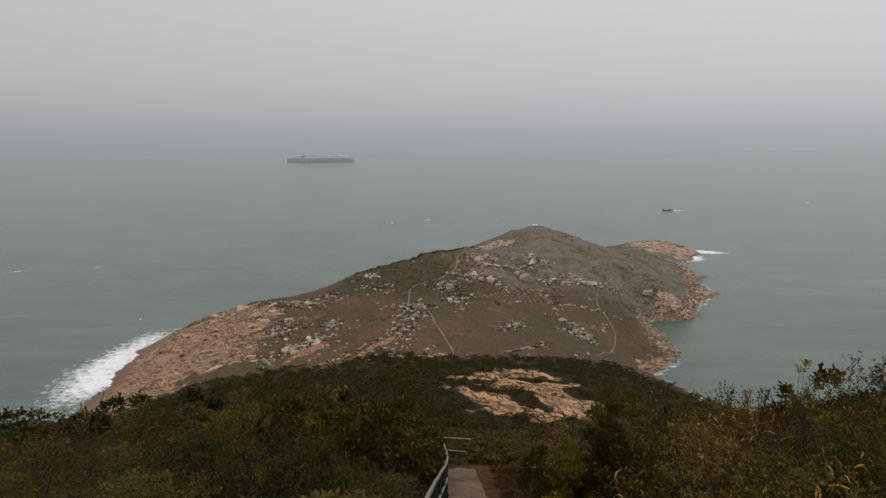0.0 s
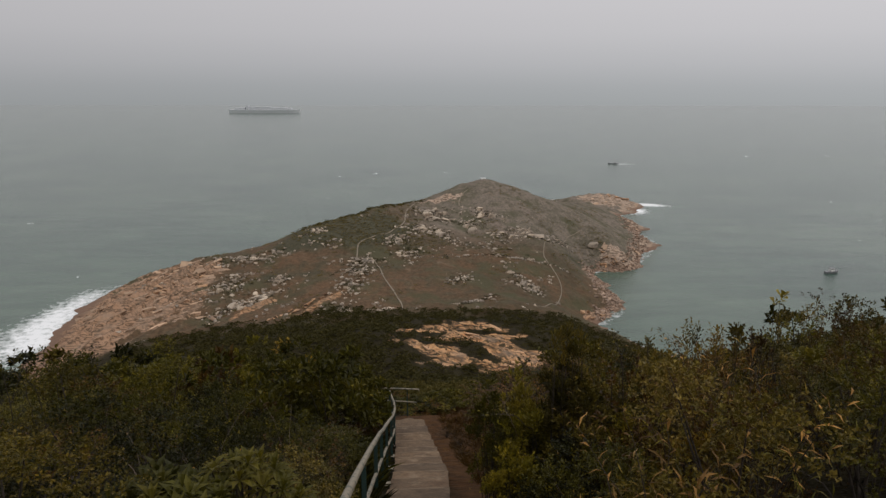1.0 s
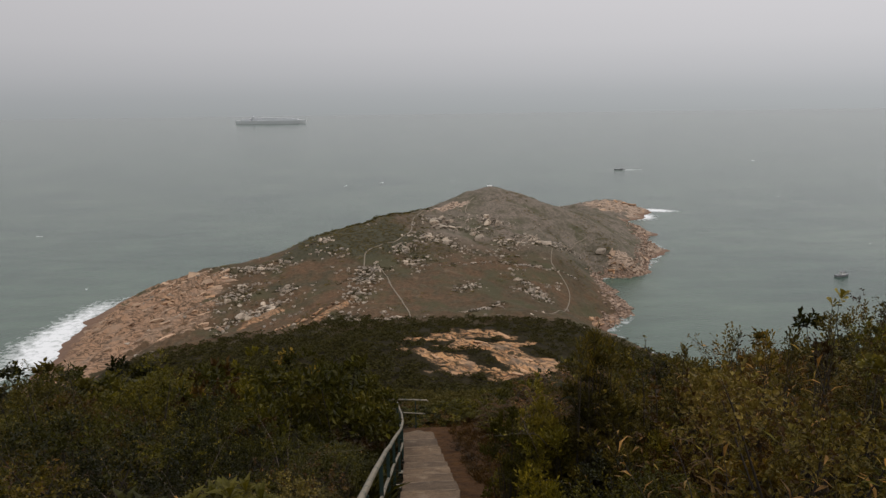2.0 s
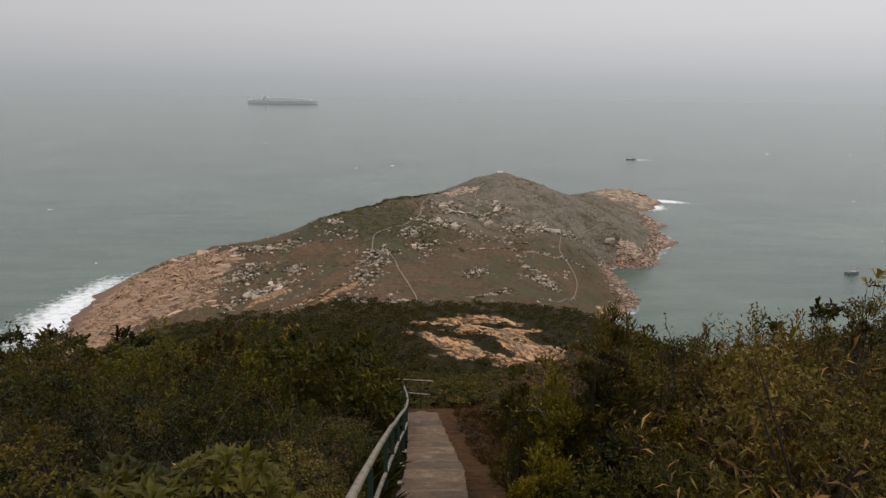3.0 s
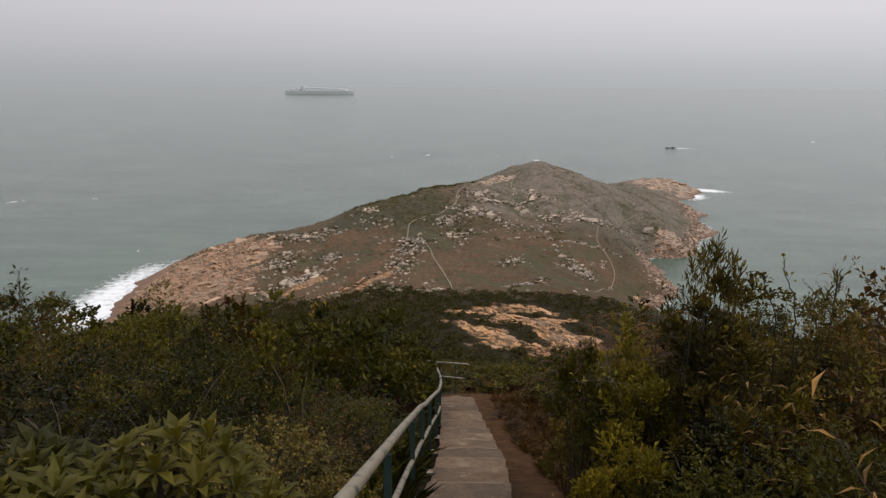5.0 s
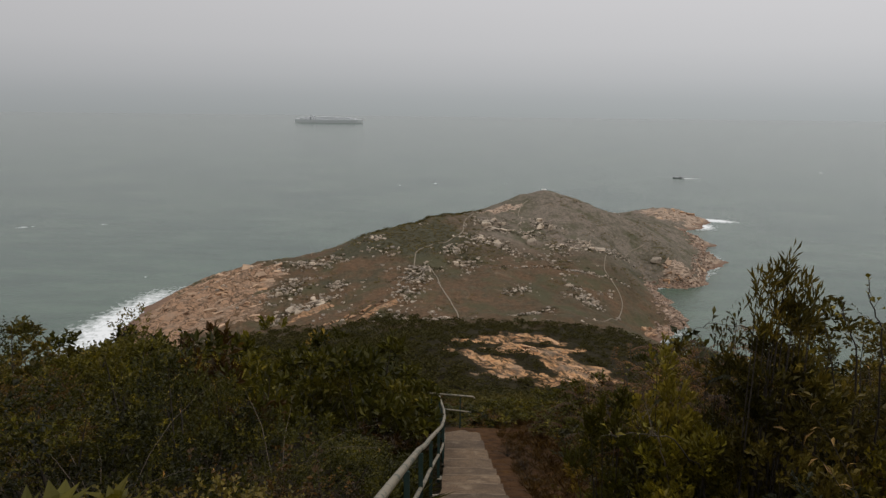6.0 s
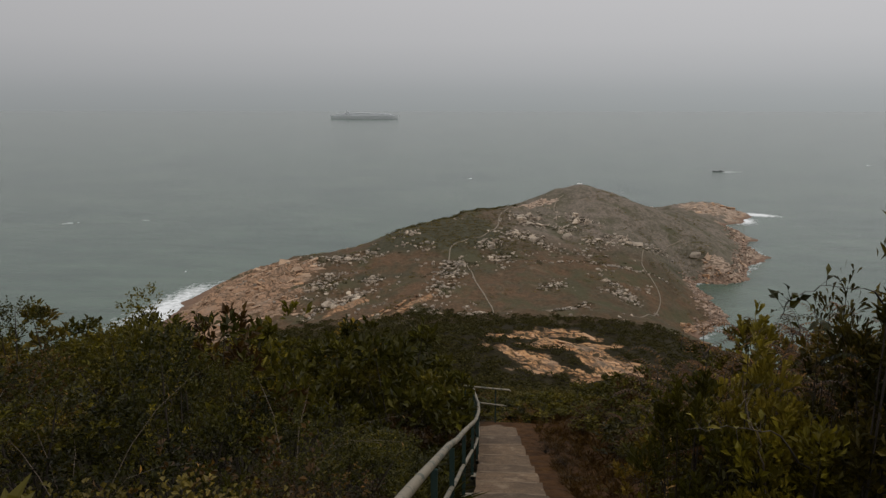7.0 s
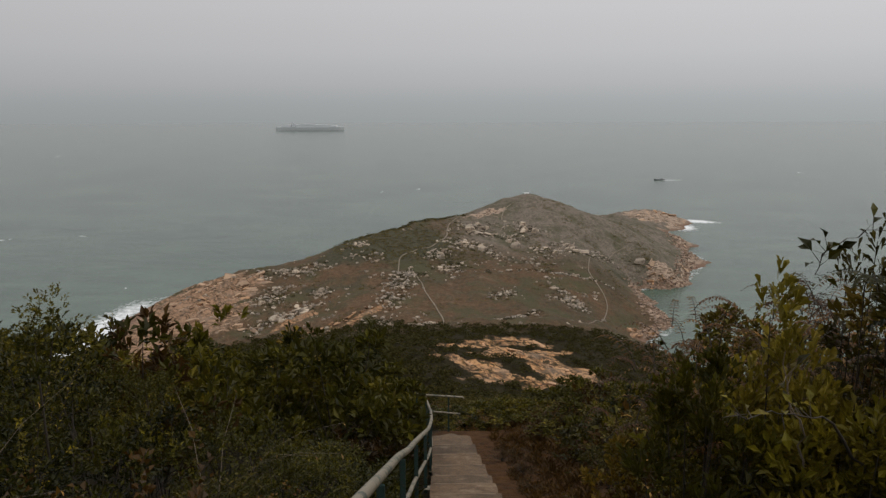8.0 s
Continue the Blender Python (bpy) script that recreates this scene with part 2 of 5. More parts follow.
def make_sea():
    m, n, l, b = material("grey_green_sea", 0.16)
    b.inputs["IOR"].default_value = 1.33
    p = place(n)
    tint = ramp(n, l, noise_tex(n, l, 0.008, 5, p), [(0.35, (0.048, 0.083, 0.064)), (0.65, (0.078, 0.117, 0.087))])
    foam_n = noise_tex(n, l, 0.25, 8, p, 0.7)
    drift = n.new("ShaderNodeMapping")
    drift.inputs["Scale"].default_value = (0.25, 1.0, 1.0)
    drift.inputs["Rotation"].default_value = (0, 0, 0.25)
    l.new(p, drift.inputs[0])
    tint = mix(n, l, 0.8, tint, ramp(n, l, noise_tex(n, l, 0.05, 6, drift.outputs[0], 0.65), [(0.3, (0.72, 0.74, 0.76)), (0.5, (1, 1, 1)), (0.7, (1.32, 1.28, 1.24))]), "MULTIPLY")
    crest = ramp(n, l, noise_tex(n, l, 0.12, 7, drift.outputs[0], 0.7), [(0.69, (0, 0, 0)), (0.75, (0.75, 0.75, 0.75))])
    caps = ramp(n, l, noise_tex(n, l, 0.03, 7, p, 0.62), [(0.675, (0, 0, 0)), (0.72, (0.7, 0.7, 0.7))])
    foam = math_node(n, l, "ADD", math_node(n, l, "MAXIMUM", attribute(n, "foam"), math_node(n, l, "MAXIMUM", caps, crest)), math_node(n, l, "MULTIPLY", math_node(n, l, "SUBTRACT", foam_n, 0.5), 1.05))
    mask = ramp(n, l, foam, [(0.38, (0, 0, 0)), (0.68, (1, 1, 1))])
    l.new(mix(n, l, mask, tint, (0.78, 0.80, 0.80)), b.inputs["Base Color"])
    l.new(mix(n, l, mask, (0.16, 0.16, 0.16), (0.8, 0.8, 0.8)), b.inputs["Roughness"])
    stretch = n.new("ShaderNodeMapping")
    stretch.inputs["Scale"].default_value = (0.5, 1.0, 1.0)
    stretch.inputs["Rotation"].default_value = (0, 0, 0.5)
    l.new(p, stretch.inputs[0])
    wave = mix(n, l, 0.5, noise_tex(n, l, 0.09, 6, stretch.outputs[0]), noise_tex(n, l, 0.5, 5, stretch.outputs[0]))
    bump(n, l, b, wave, 0.5, 2.0)
    return m


M_SEA = make_sea()


def make_leaf(name, tones, rough=0.42, spread=1.0):
    """Leaf colours vary from clump to clump, from shrub to shrub and a little from leaf to leaf."""
    m, n, l, b = material(name, rough)
    tones = [(cr * 1.42, cg * 1.20, cb * 0.62) for cr, cg, cb in tones]
    b.inputs["Specular IOR Level"].default_value = 0.2
    geo, info = n.new("ShaderNodeNewGeometry"), n.new("ShaderNodeObjectInfo")
    pick = math_node(n, l, "ADD", math_node(n, l, "MULTIPLY", attribute(n, "tone"), 0.68), math_node(n, l, "MULTIPLY", info.outputs["Random"], 0.32))
    col = ramp(n, l, pick, [(0.12 + 0.76 * k / max(1, len(tones) - 1), c) for k, c in enumerate(tones)])
    shade = ramp(n, l, info.outputs["Random"], [(0.0, (0.42, 0.45, 0.42)), (0.5, (0.92, 0.93, 0.9)), (1.0, (1.45, 1.37, 1.1))])
    col = mix(n, l, 1.0, col, shade, "MULTIPLY")
    # random tone for each leaf; the brightest few are painted glints
    pale = ramp(n, l, geo.outputs["Random Per Island"], [(p, tuple(1 + spread * (v * c - 1) for c in (1, 1, 1.06))) for p, v in ((0.0, 0.66), (0.55, 0.86), (0.8, 1.12), (0.93, 1.4), (1.0, 1.75))])
    col = mix(n, l, 1.0, col, pale, "MULTIPLY")
    l.new(col, b.inputs["Base Color"])
    tr = n.new("ShaderNodeBsdfTranslucent")
    l.new(col, tr.inputs["Color"])
    add = n.new("ShaderNodeMixShader")
    add.inputs[0].default_value = 0.3
    l.new(b.outputs[0], add.inputs[1])
    l.new(tr.outputs[0], add.inputs[2])
    l.new(add.outputs[0], n["Material Output"].inputs[0])
    return m


M_LEAF_DARK = make_leaf("dark_green_leaf", [(0.016, 0.019, 0.0048), (0.031, 0.035, 0.0078), (0.054, 0.056, 0.0122), (0.084, 0.080, 0.019)])
M_LEAF_MID = make_leaf("olive_leaf", [(0.030, 0.030, 0.008), (0.056, 0.053, 0.013), (0.088, 0.074, 0.020), (0.12, 0.092, 0.028)])
M_LEAF_WARM = make_leaf("warm_olive_leaf", [(0.028, 0.029, 0.009), (0.052, 0.050, 0.015), (0.084, 0.075, 0.024), (0.120, 0.103, 0.038)])
M_LEAF_TIP = make_leaf("young_shoot_leaf", [(0.10, 0.098, 0.022), (0.16, 0.148, 0.034), (0.23, 0.20, 0.055)])
M_LEAF_LIME = make_leaf("yellow_green_leaf", [(0.050, 0.054, 0.0100), (0.082, 0.082, 0.0140), (0.122, 0.110, 0.020)])
M_LEAF_BROAD = make_leaf("broad_grey_green_leaf", [(0.042, 0.046, 0.011), (0.068, 0.070, 0.016), (0.104, 0.098, 0.027)])
M_LEAF_ROSETTE = make_leaf("thick_olive_leaf", [(0.021, 0.026, 0.0055), (0.036, 0.041, 0.009), (0.060, 0.060, 0.013)], 0.5, 0.35)
M_LEAF_RUST = make_leaf("rusty_brown_leaf", [(0.0280, 0.0176, 0.0072), (0.0520, 0.0304, 0.0120), (0.0680, 0.0480, 0.0160)])
M_LEAF_FEATHER = make_leaf("reddish_leaflet", [(0.045, 0.024, 0.012), (0.075, 0.040, 0.020), (0.10, 0.062, 0.028)])
M_LEAF_DRY = make_leaf("dry_straw_leaf", [(0.1200, 0.0720, 0.0360), (0.2080, 0.1360, 0.0720), (0.2880, 0.2080, 0.1280)])
M_STRAW = make_leaf("brown_grass_blade", [(0.058, 0.033, 0.014), (0.095, 0.058, 0.025), (0.14, 0.090, 0.042)])
M_LEAF_GREY = make_leaf("dull_green_leaf", [(0.032, 0.034, 0.012), (0.060, 0.058, 0.022), (0.095, 0.085, 0.036), (0.13, 0.112, 0.055)], 0.45)
M_HEATH = make_leaf("heath_leaf", [(0.056, 0.056, 0.028), (0.085, 0.080, 0.042), (0.115, 0.102, 0.060)], 0.6, 0.4)
M_SCRUB = make_leaf("far_scrub_leaf", [(0.030, 0.032, 0.0125), (0.045, 0.045, 0.018), (0.064, 0.059, 0.025)], 0.6, 0.3)


def make_bark(name, dark, light):
    m, n, l, b = material(name, 0.9)
    c = ramp(n, l, noise_tex(n, l, 12, 5, place(n)), [(0.3, dark), (0.7, light)])
    l.new(c, b.inputs["Base Color"])
    return m


M_BARK = make_bark("twig_bark", (0.016, 0.012, 0.008), (0.045, 0.033, 0.023))
M_DEADWOOD = make_bark("bleached_deadwood", (0.10, 0.075, 0.055), (0.21, 0.165, 0.125))


def make_concrete():
    m, n, l, b = material("worn_concrete", 0.9)
    p = place(n)
    big, mid, fine = noise_tex(n, l, 1.1, 5, p), noise_tex(n, l, 5, 7, p, 0.65), noise_tex(n, l, 26, 6, p, 0.65)
    col = ramp(n, l, big, [(0.32, (0.070, 0.042, 0.021)), (0.55, (0.134, 0.087, 0.048)), (0.75, (0.098, 0.053, 0.024))])
    col = mix(n, l, 0.5, col, ramp(n, l, mid, [(0.34, (0.55, 0.5, 0.44)), (0.5, (1, 1, 1)), (0.66, (1.35, 1.35, 1.35))]), "MULTIPLY")
    col = mix(n, l, 0.8, col, ramp(n, l, fine, [(0.3, (0.5, 0.5, 0.5)), (0.7, (1.4, 1.4, 1.4))]), "MULTIPLY")
    chips = noise_tex(n, l, 2.6, 8, p, 0.72)
    col = mix(n, l, ramp(n, l, chips, [(0.56, (0, 0, 0)), (0.64, (0.55, 0.55, 0.55))]), col, (0.235, 0.175, 0.115))
    col = mix(n, l, ramp(n, l, chips, [(0.34, (0.6, 0.6, 0.6)), (0.42, (0, 0, 0))]), col, (0.052, 0.034, 0.02))
    col = mix(n, l, 1.0, col, ramp(n, l, n.new("ShaderNodeObjectInfo").outputs["Random"], [(0.0, (0.8, 0.8, 0.8)), (1.0, (1.2, 1.18, 1.15))]), "MULTIPLY")
    l.new(col, b.inputs["Base Color"])
    bump(n, l, b, mix(n, l, 0.5, fine, chips), 0.6, 0.03)
    return m


M_CONCRETE = make_concrete()


def make_paint(name, paint, bare, cover):
    """Weathered paint on a steel pipe."""
    m, n, l, b = material(name, 0.55)
    p = place(n)
    worn = noise_tex(n, l, 7, 7, p, 0.65)
    col = mix(n, l, ramp(n, l, worn, [(cover, (0, 0, 0)), (cover + 0.06, (1, 1, 1))]), paint, bare)
    col = mix(n, l, 0.4, col, ramp(n, l, noise_tex(n, l, 40, 4, p), [(0.3, (0.6, 0.6, 0.6)), (0.7, (1.2, 1.2, 1.2))]), "MULTIPLY")
    l.new(col, b.inputs["Base Color"])
    bump(n, l, b, worn, 0.4, 0.004)
    return m


M_RAIL = make_paint("worn_pipe_paint", (0.225, 0.19, 0.135), (0.065, 0.075, 0.058), 0.52)
M_POST = make_paint("green_post_paint", (0.020, 0.045, 0.039), (0.085, 0.065, 0.045), 0.60)


def make_plain(name, colour, rough=0.6):
    m, n, l, b = material(name, rough)
    c = mix(n, l, 0.35, colour, ramp(n, l, noise_tex(n, l, 1.5, 5, place(n)), [(0.3, (0.6, 0.6, 0.6)), (0.7, (1.2, 1.2, 1.2))]), "MULTIPLY")
    l.new(c, b.inputs["Base Color"])
    return m


M_NOSING = make_plain("pale_step_edge", (0.175, 0.125, 0.080), 0.9)
# ship's hull and cargo greys, lightened to carry the sea haze
M_HULL = make_plain("haze_pale_hull", (0.63, 0.65, 0.66))
M_CARGO = make_plain("haze_pale_containers", (0.54, 0.56, 0.575))
M_WHITE = make_plain("white_paint", (0.75, 0.75, 0.72))
M_DARKHULL = make_plain("dark_boat_hull", (0.18, 0.185, 0.19))
M_PATH = make_plain("pale_path_concrete", (0.215, 0.175, 0.125), 0.9)

# ---- terrain ----
SHORE = [(-178, 452), (-184, 420), (-185, 388), (-182, 360), (-177, 330), (-176, 295), (-190, 200), (-225, 60), (290, 40), (215, 200), (150, 290), (118, 358), (135, 377),
         (139, 395), (140, 415), (142, 440), (146, 466), (168, 467), (186, 489), (206, 520), (225, 566), (222, 597), (238, 622), (231, 650), (235, 680), (277, 752), (262, 790), (205, 775), (150, 690),
         (60, 640), (-20, 575), (-90, 510), (-140, 485)]
OFFSHORE = [(-240, 480), (-250, 380), (-270, 250), (340, 230), (200, 350), (215, 430), (290, 560), (310, 680), (350, 780), (220, 850), (90, 740), (-60, 640), (-190, 560)]
RIDGE = [(-161, 448, 8.9), (-143, 449, 12.3), (-118, 446, 20.4), (-94, 452, 23.6), (-58, 463, 34.0), (-34, 475, 38.3), (-8, 491, 44.2), (24, 516, 45.8),
         (48, 534, 50), (75, 556, 54.6), (97, 563, 47.2), (121, 579, 36.4), (152, 597, 28.6), (199, 745, 9.8), (231, 757, 10.7), (257, 759, 8.7)]
SLOPES = [(-20, 410, 35), (3, 313, 26.5), (105, 449, 28), (71, 324, 23), (52, 455, 32), (-29, 345, 25), (-1, 229, 42), (53, 254, 34.5), (27, 203, 40),
          (-113, 343, 17), (-63, 346, 19), (-64, 305, 23), (33, 360, 27), (95, 385, 19.5), (76, 368, 22), (143, 491, 22), (163, 479, 15), (200, 660, 15),
          (0, 60, 100.5), (-40, 60, 100), (40, 60, 98), (0, 120, 72), (-60, 130, 62), (42, 112, 77), (-120, 60, 70), (110, 60, 82), (85, 160, 52),
          (0, -10, 133.5), (-40, 0, 126), (50, 0, 127), (0, -60, 155), (-100, -60, 130), (120, -60, 135), (0, -150, 170)]


def spline_surface(points):
    """A thin-plate surface through the ridge, slope and shore heights."""
    p = np.array(points, dtype=float)
    xy, z = p[:, :2] / 100, p[:, 2]
    d = np.linalg.norm(xy[:, None] - xy[None], axis=2)
    k = np.where(d > 0, d * d * np.log(d + 1e-12), 0) + np.eye(len(p)) * 0.004
    q = np.c_[np.ones(len(p)), xy]
    a = np.block([[k, q], [q.T, np.zeros((3, 3))]])
    w = np.linalg.solve(a, np.r_[z, 0, 0, 0])

    def height(x, y):
        out = w[-3] + w[-2] * x / 100 + w[-1] * y / 100
        for (cx, cy), c in zip(xy, w):
            r2 = (x / 100 - cx) ** 2 + (y / 100 - cy) ** 2
            out = out + c * 0.5 * r2 * np.log(r2 + 1e-12)
        return out
    return height


base_height = spline_surface([(x, y, 0) for x, y in SHORE] + [(x, y, -9) for x, y in OFFSHORE] + RIDGE + SLOPES)
STEP_Y, STEP_Z = (-40.0, 0.0, 2.7, 7.0, 11.5, 12.93, 17.6, 22.8, 24.5, 60.0), (147, 128.35, 126.94, 124.868, 122.846, 122.142, 120.049, 118.198, 117.7, 100)


def rock_cover(x, y):
    """Where granite lies bare: the western face, the slab below the hill, the cape and the eastern shore; 0 to 1."""
    n = fbm(x, y, 30.0)
    def spot(cx, cy, rx, ry, turn=0.0):
        c, s = math.cos(turn), math.sin(turn)
        u, v = (x - cx) * c + (y - cy) * s, -(x - cx) * s + (y - cy) * c
        return 1.15 - np.sqrt((u / rx) ** 2 + (v / ry) ** 2)
    west = 0.05 + np.maximum(spot(-148, 364, 56, 104), spot(-120, 402, 24, 40))
    slab = np.minimum(0.25 + spot(29, 235.5, 30, 36), 1.0)
    slab = slab - np.clip(1.1 * np.maximum.reduce([spot(20, 235, 20, 7.2, -0.12), spot(29, 225, 12, 5.5, -0.75), spot(12, 244, 12, 3.5, 0.5), spot(53, 244, 9, 8), spot(34, 256, 14, 3.5, 0.2)]), 0, 1)
    cape = spot(236, 728, 56, 46)
    east = np.maximum.reduce([spot(165, 475, 19, 13), spot(190, 506, 10, 20, -0.4), spot(117, 363, 15, 8, 0.5), spot(226, 610, 9, 40) - 0.1, spot(206, 545, 8, 34, -0.4) - 0.1])
    vein = np.maximum.reduce([spot(-37, 330, 36, 5, 1.0), spot(35, 506, 21, 6, 0.5) + 0.3, spot(-70, 340, 24, 3.4, 1.05) - 0.1])
    m = np.maximum.reduce([west, slab, cape, east, vein]) 
    return np.clip(m + (n - 0.5) * 0.9, 0, 1)


def ground_height(x, y):
    x, y = np.asarray(x, dtype=float), np.asarray(y, dtype=float)
    h = base_height(x, y)
    far = smooth(20, 120, np.hypot(x, y))
    land = smooth(0.5, 8, h)
    h = h + far * land * ((fbm(x, y, 45) - 0.5) * 7 + (fbm(x + 90, y, 11, 3) - 0.5) * 3.4)
    h = h + (fbm(x, y + 40, 16, 3) - 0.5) * (7 - 4 * (x < -60)) * smooth(-7, -1, h) * (1 - smooth(3, 9, h)) * smooth(290, 340, y)
    rock = rock_cover(x, y)
    u = x * 0.8 + y * 0.6
    ledge = (fbm(u * 0.7, y - x * 0.4, 11, 3) * 6) % 1.0
    h = h + far * rock * smooth(-1, 3, h) * (ledge - 0.5) * (1.2 + 1.2 * smooth(275, 300, y))
    fold = (0.87 * x - 0.5 * y) / 13 + 1.6 * fbm(x, y, 40, 3)
    h = h + far * rock * smooth(0, 5, h) * smooth(275, 300, y) * ((fold % 1.0) ** 1.5 - 0.4) * 3.2
    joint = (0.69 * x + 0.72 * y) / 5.5 + 1.3 * fbm(x, y, 22, 3)
    below = 1 - smooth(268, 285, y)
    h = h + far * rock * below * (((joint % 1.0) - 0.5) * 1.5)
    steps = np.interp(y, STEP_Y, STEP_Z) - 0.16
    w = (1 - smooth(1.6, 9.0, np.abs(x - 0.6))) * (1 - smooth(26, 45, y))
    h = h * (1 - w) + steps * w
    bank = smooth(1.2, 3.5, np.abs(x - 0.7)) * (1 - smooth(30, 60, y))
    return h + bank * (0.35 + (fbm(x, y, 2.5, 3) - 0.5) * 0.5)


def lines(breaks):
    """Grid lines from (end, spacing) stretches."""
    out = [breaks[0][0]]
    for end, gap in breaks[1:]:
        n = max(1, round((end - out[-1]) / gap))
        out += list(np.linspace(out[-1], end, n + 1)[1:])
    return np.array(out)


def sheet(name, xs, ys, height):
    X, Y = np.meshgrid(xs, ys)
    Z = height(X, Y)
    nx, ny = len(xs), len(ys)
    i = (np.arange(ny - 1)[:, None] * nx + np.arange(nx - 1)[None]).ravel()
    tris = np.concatenate([np.c_[i, i + 1, i + nx + 1], np.c_[i, i + nx + 1, i + nx]])
    me = mesh_tris(name, np.c_[X.ravel(), Y.ravel(), Z.ravel()], tris, flat=False)
    return me, X.ravel(), Y.ravel(), Z.ravel()


def give(me, name, values):
    me.attributes.new(name, "FLOAT", "POINT").data.foreach_set("value", np.asarray(values, dtype=np.float32))


gx = lines([(-420,), (-250, 10), (-205, 2.2), (-90, 1.7), (-30, 2.0), (-12, 1.0), (14, 0.35), (60, 1.1), (290, 2.0), (450, 10)])
gy = lines([(-160,), (-12, 6), (30, 0.4), (60, 1.0), (190, 3), (275, 1.2), (480, 1.7), (640, 2.2), (790, 2.6), (880, 10)])
me, X, Y, Z = sheet("ground", gx, gy, ground_height)
give(me, "rock", rock_cover(X, Y) * smooth(20, 60, Y) + (1 - smooth(0.8, 3.6, Z + 9 * (fbm(X, Y, 14) - 0.5))))
give(me, "orange", np.clip(1.6 - np.hypot((X - 28) / 40, (Y - 238) / 45), 0, 1) + 0.55 * np.clip(1.5 - np.hypot((X + 45) / 40, (Y - 330) / 30), 0, 1))
dome = np.exp(-(((X - 36) * 0.8 + (Y - 503) * 0.6) / 17) ** 2 - (((Y - 503) * 0.8 - (X - 36) * 0.6) / 9) ** 2)
give(me, "joints", np.clip(0.15 + 0.85 * (Y < 275) + 0.4 * smooth(-150, -110, X + 0.35 * (Y - 370)) * (X < 0) + 0.2 * (X > 90) - dome, 0.03, 1))
# farther, upper ground, where the painted haze sets in
give(me, "haze_dun", np.clip(smooth(405, 470, Y + 40 * (fbm(X, Y, 40) - 0.5)) * (0.15 + 0.85 * smooth(-10, 40, X)) + 0.5 * smooth(500, 560, Y), 0, 1))
give(me, "heath", np.clip(0.9 * smooth(0.3, 0.6, np.exp(-((X + 30) / 48) ** 2 - ((Y - 440) / 36) ** 2) + 0.8 * np.exp(-((X - 128) / 20) ** 2 - ((Y - 462) / 28) ** 2) + 0.55 * np.exp(-((X + 45) / 45) ** 2 - ((Y - 378) / 14) ** 2) + 0.9 * (fbm(X, Y, 18) - 0.5)), 0, 1) * (Y > 330))
give(me, "wet", 1 - smooth(0.6, 2.4 + 2.0 * (1 - smooth(-150, -90, X)), Z + 3 * (fbm(X, Y, 8) - 0.5)))
# hillside and neck that take the darkened scrub soil
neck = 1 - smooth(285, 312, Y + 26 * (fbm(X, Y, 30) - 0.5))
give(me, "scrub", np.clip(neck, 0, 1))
give(me, "earth", (1 - smooth(0.0, 0.9, np.abs(X - 1.9) - 0.5 - 0.7 * smooth(12, 22, Y) + 0.9 * (fbm(X, Y, 1.2) - 0.5))) * (1 - smooth(24, 30, Y)))
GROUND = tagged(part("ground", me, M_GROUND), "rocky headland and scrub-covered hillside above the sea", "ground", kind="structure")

# ---- sea ----
sx = lines([(-4800,), (-1000, 200), (-320, 20), (460, 4), (1000, 20), (4800, 200)])
sy = lines([(-1500,), (-200, 100), (180, 20), (860, 4), (1120, 20), (1190, 4), (1500, 20), (4900, 200)])
me, X, Y, Z = sheet("sea", sx, sy, lambda x, y: 0 * x)
H = base_height(X, Y)
west = smooth(-9.5, -0.8, H) * (H < 4) * np.exp(-((X + 205) / 48) ** 2 - ((Y - 375) / 100) ** 2) * (0.86 + 0.5 * (fbm(X, Y, 34, 3) - 0.5))
tip = smooth(-12, -1, H) * np.maximum(np.exp(-((X - 300) / 34) ** 2 - ((Y - 748 + 0.35 * (X - 280)) / 15) ** 2), 0.8 * np.exp(-((X - 258) / 22) ** 2 - ((Y - 712) / 34) ** 2))
rim = smooth(-2.2, -0.3, H) * 0.42 * (Y > 300)
wake = 0.85 * np.exp(-((Y - 1158) / 5) ** 2) * (X > 386) * np.exp(-np.maximum(X - 394, 0) / 40)
give(me, "foam", np.maximum.reduce([west, tip, rim, wake]))
tagged(part("sea", me, M_SEA), "grey-green choppy sea with white surf along the rocks", "sea", kind="structure")


# ---- steps ----
def edge_left(y):
    return float(np.interp(y, (0, 9.0, 10.2, 11.7, 15, 18.5, 22), (-0.1, -0.06, 0.0, 0.09, 0.15, 0.17, 0.14)))


def edge_right(y):
    return float(np.interp(y, (0, 8, 10.3, 11.6, 13.2, 14.5, 17.3, 19, 20.9, 22.3, 23), (0.85, 0.87, 0.965, 1.075, 1.181, 1.183, 1.232, 1.2, 1.157, 1.13, 0.98)))


def rise(y):
    return float(np.interp(y, STEP_Y, STEP_Z))


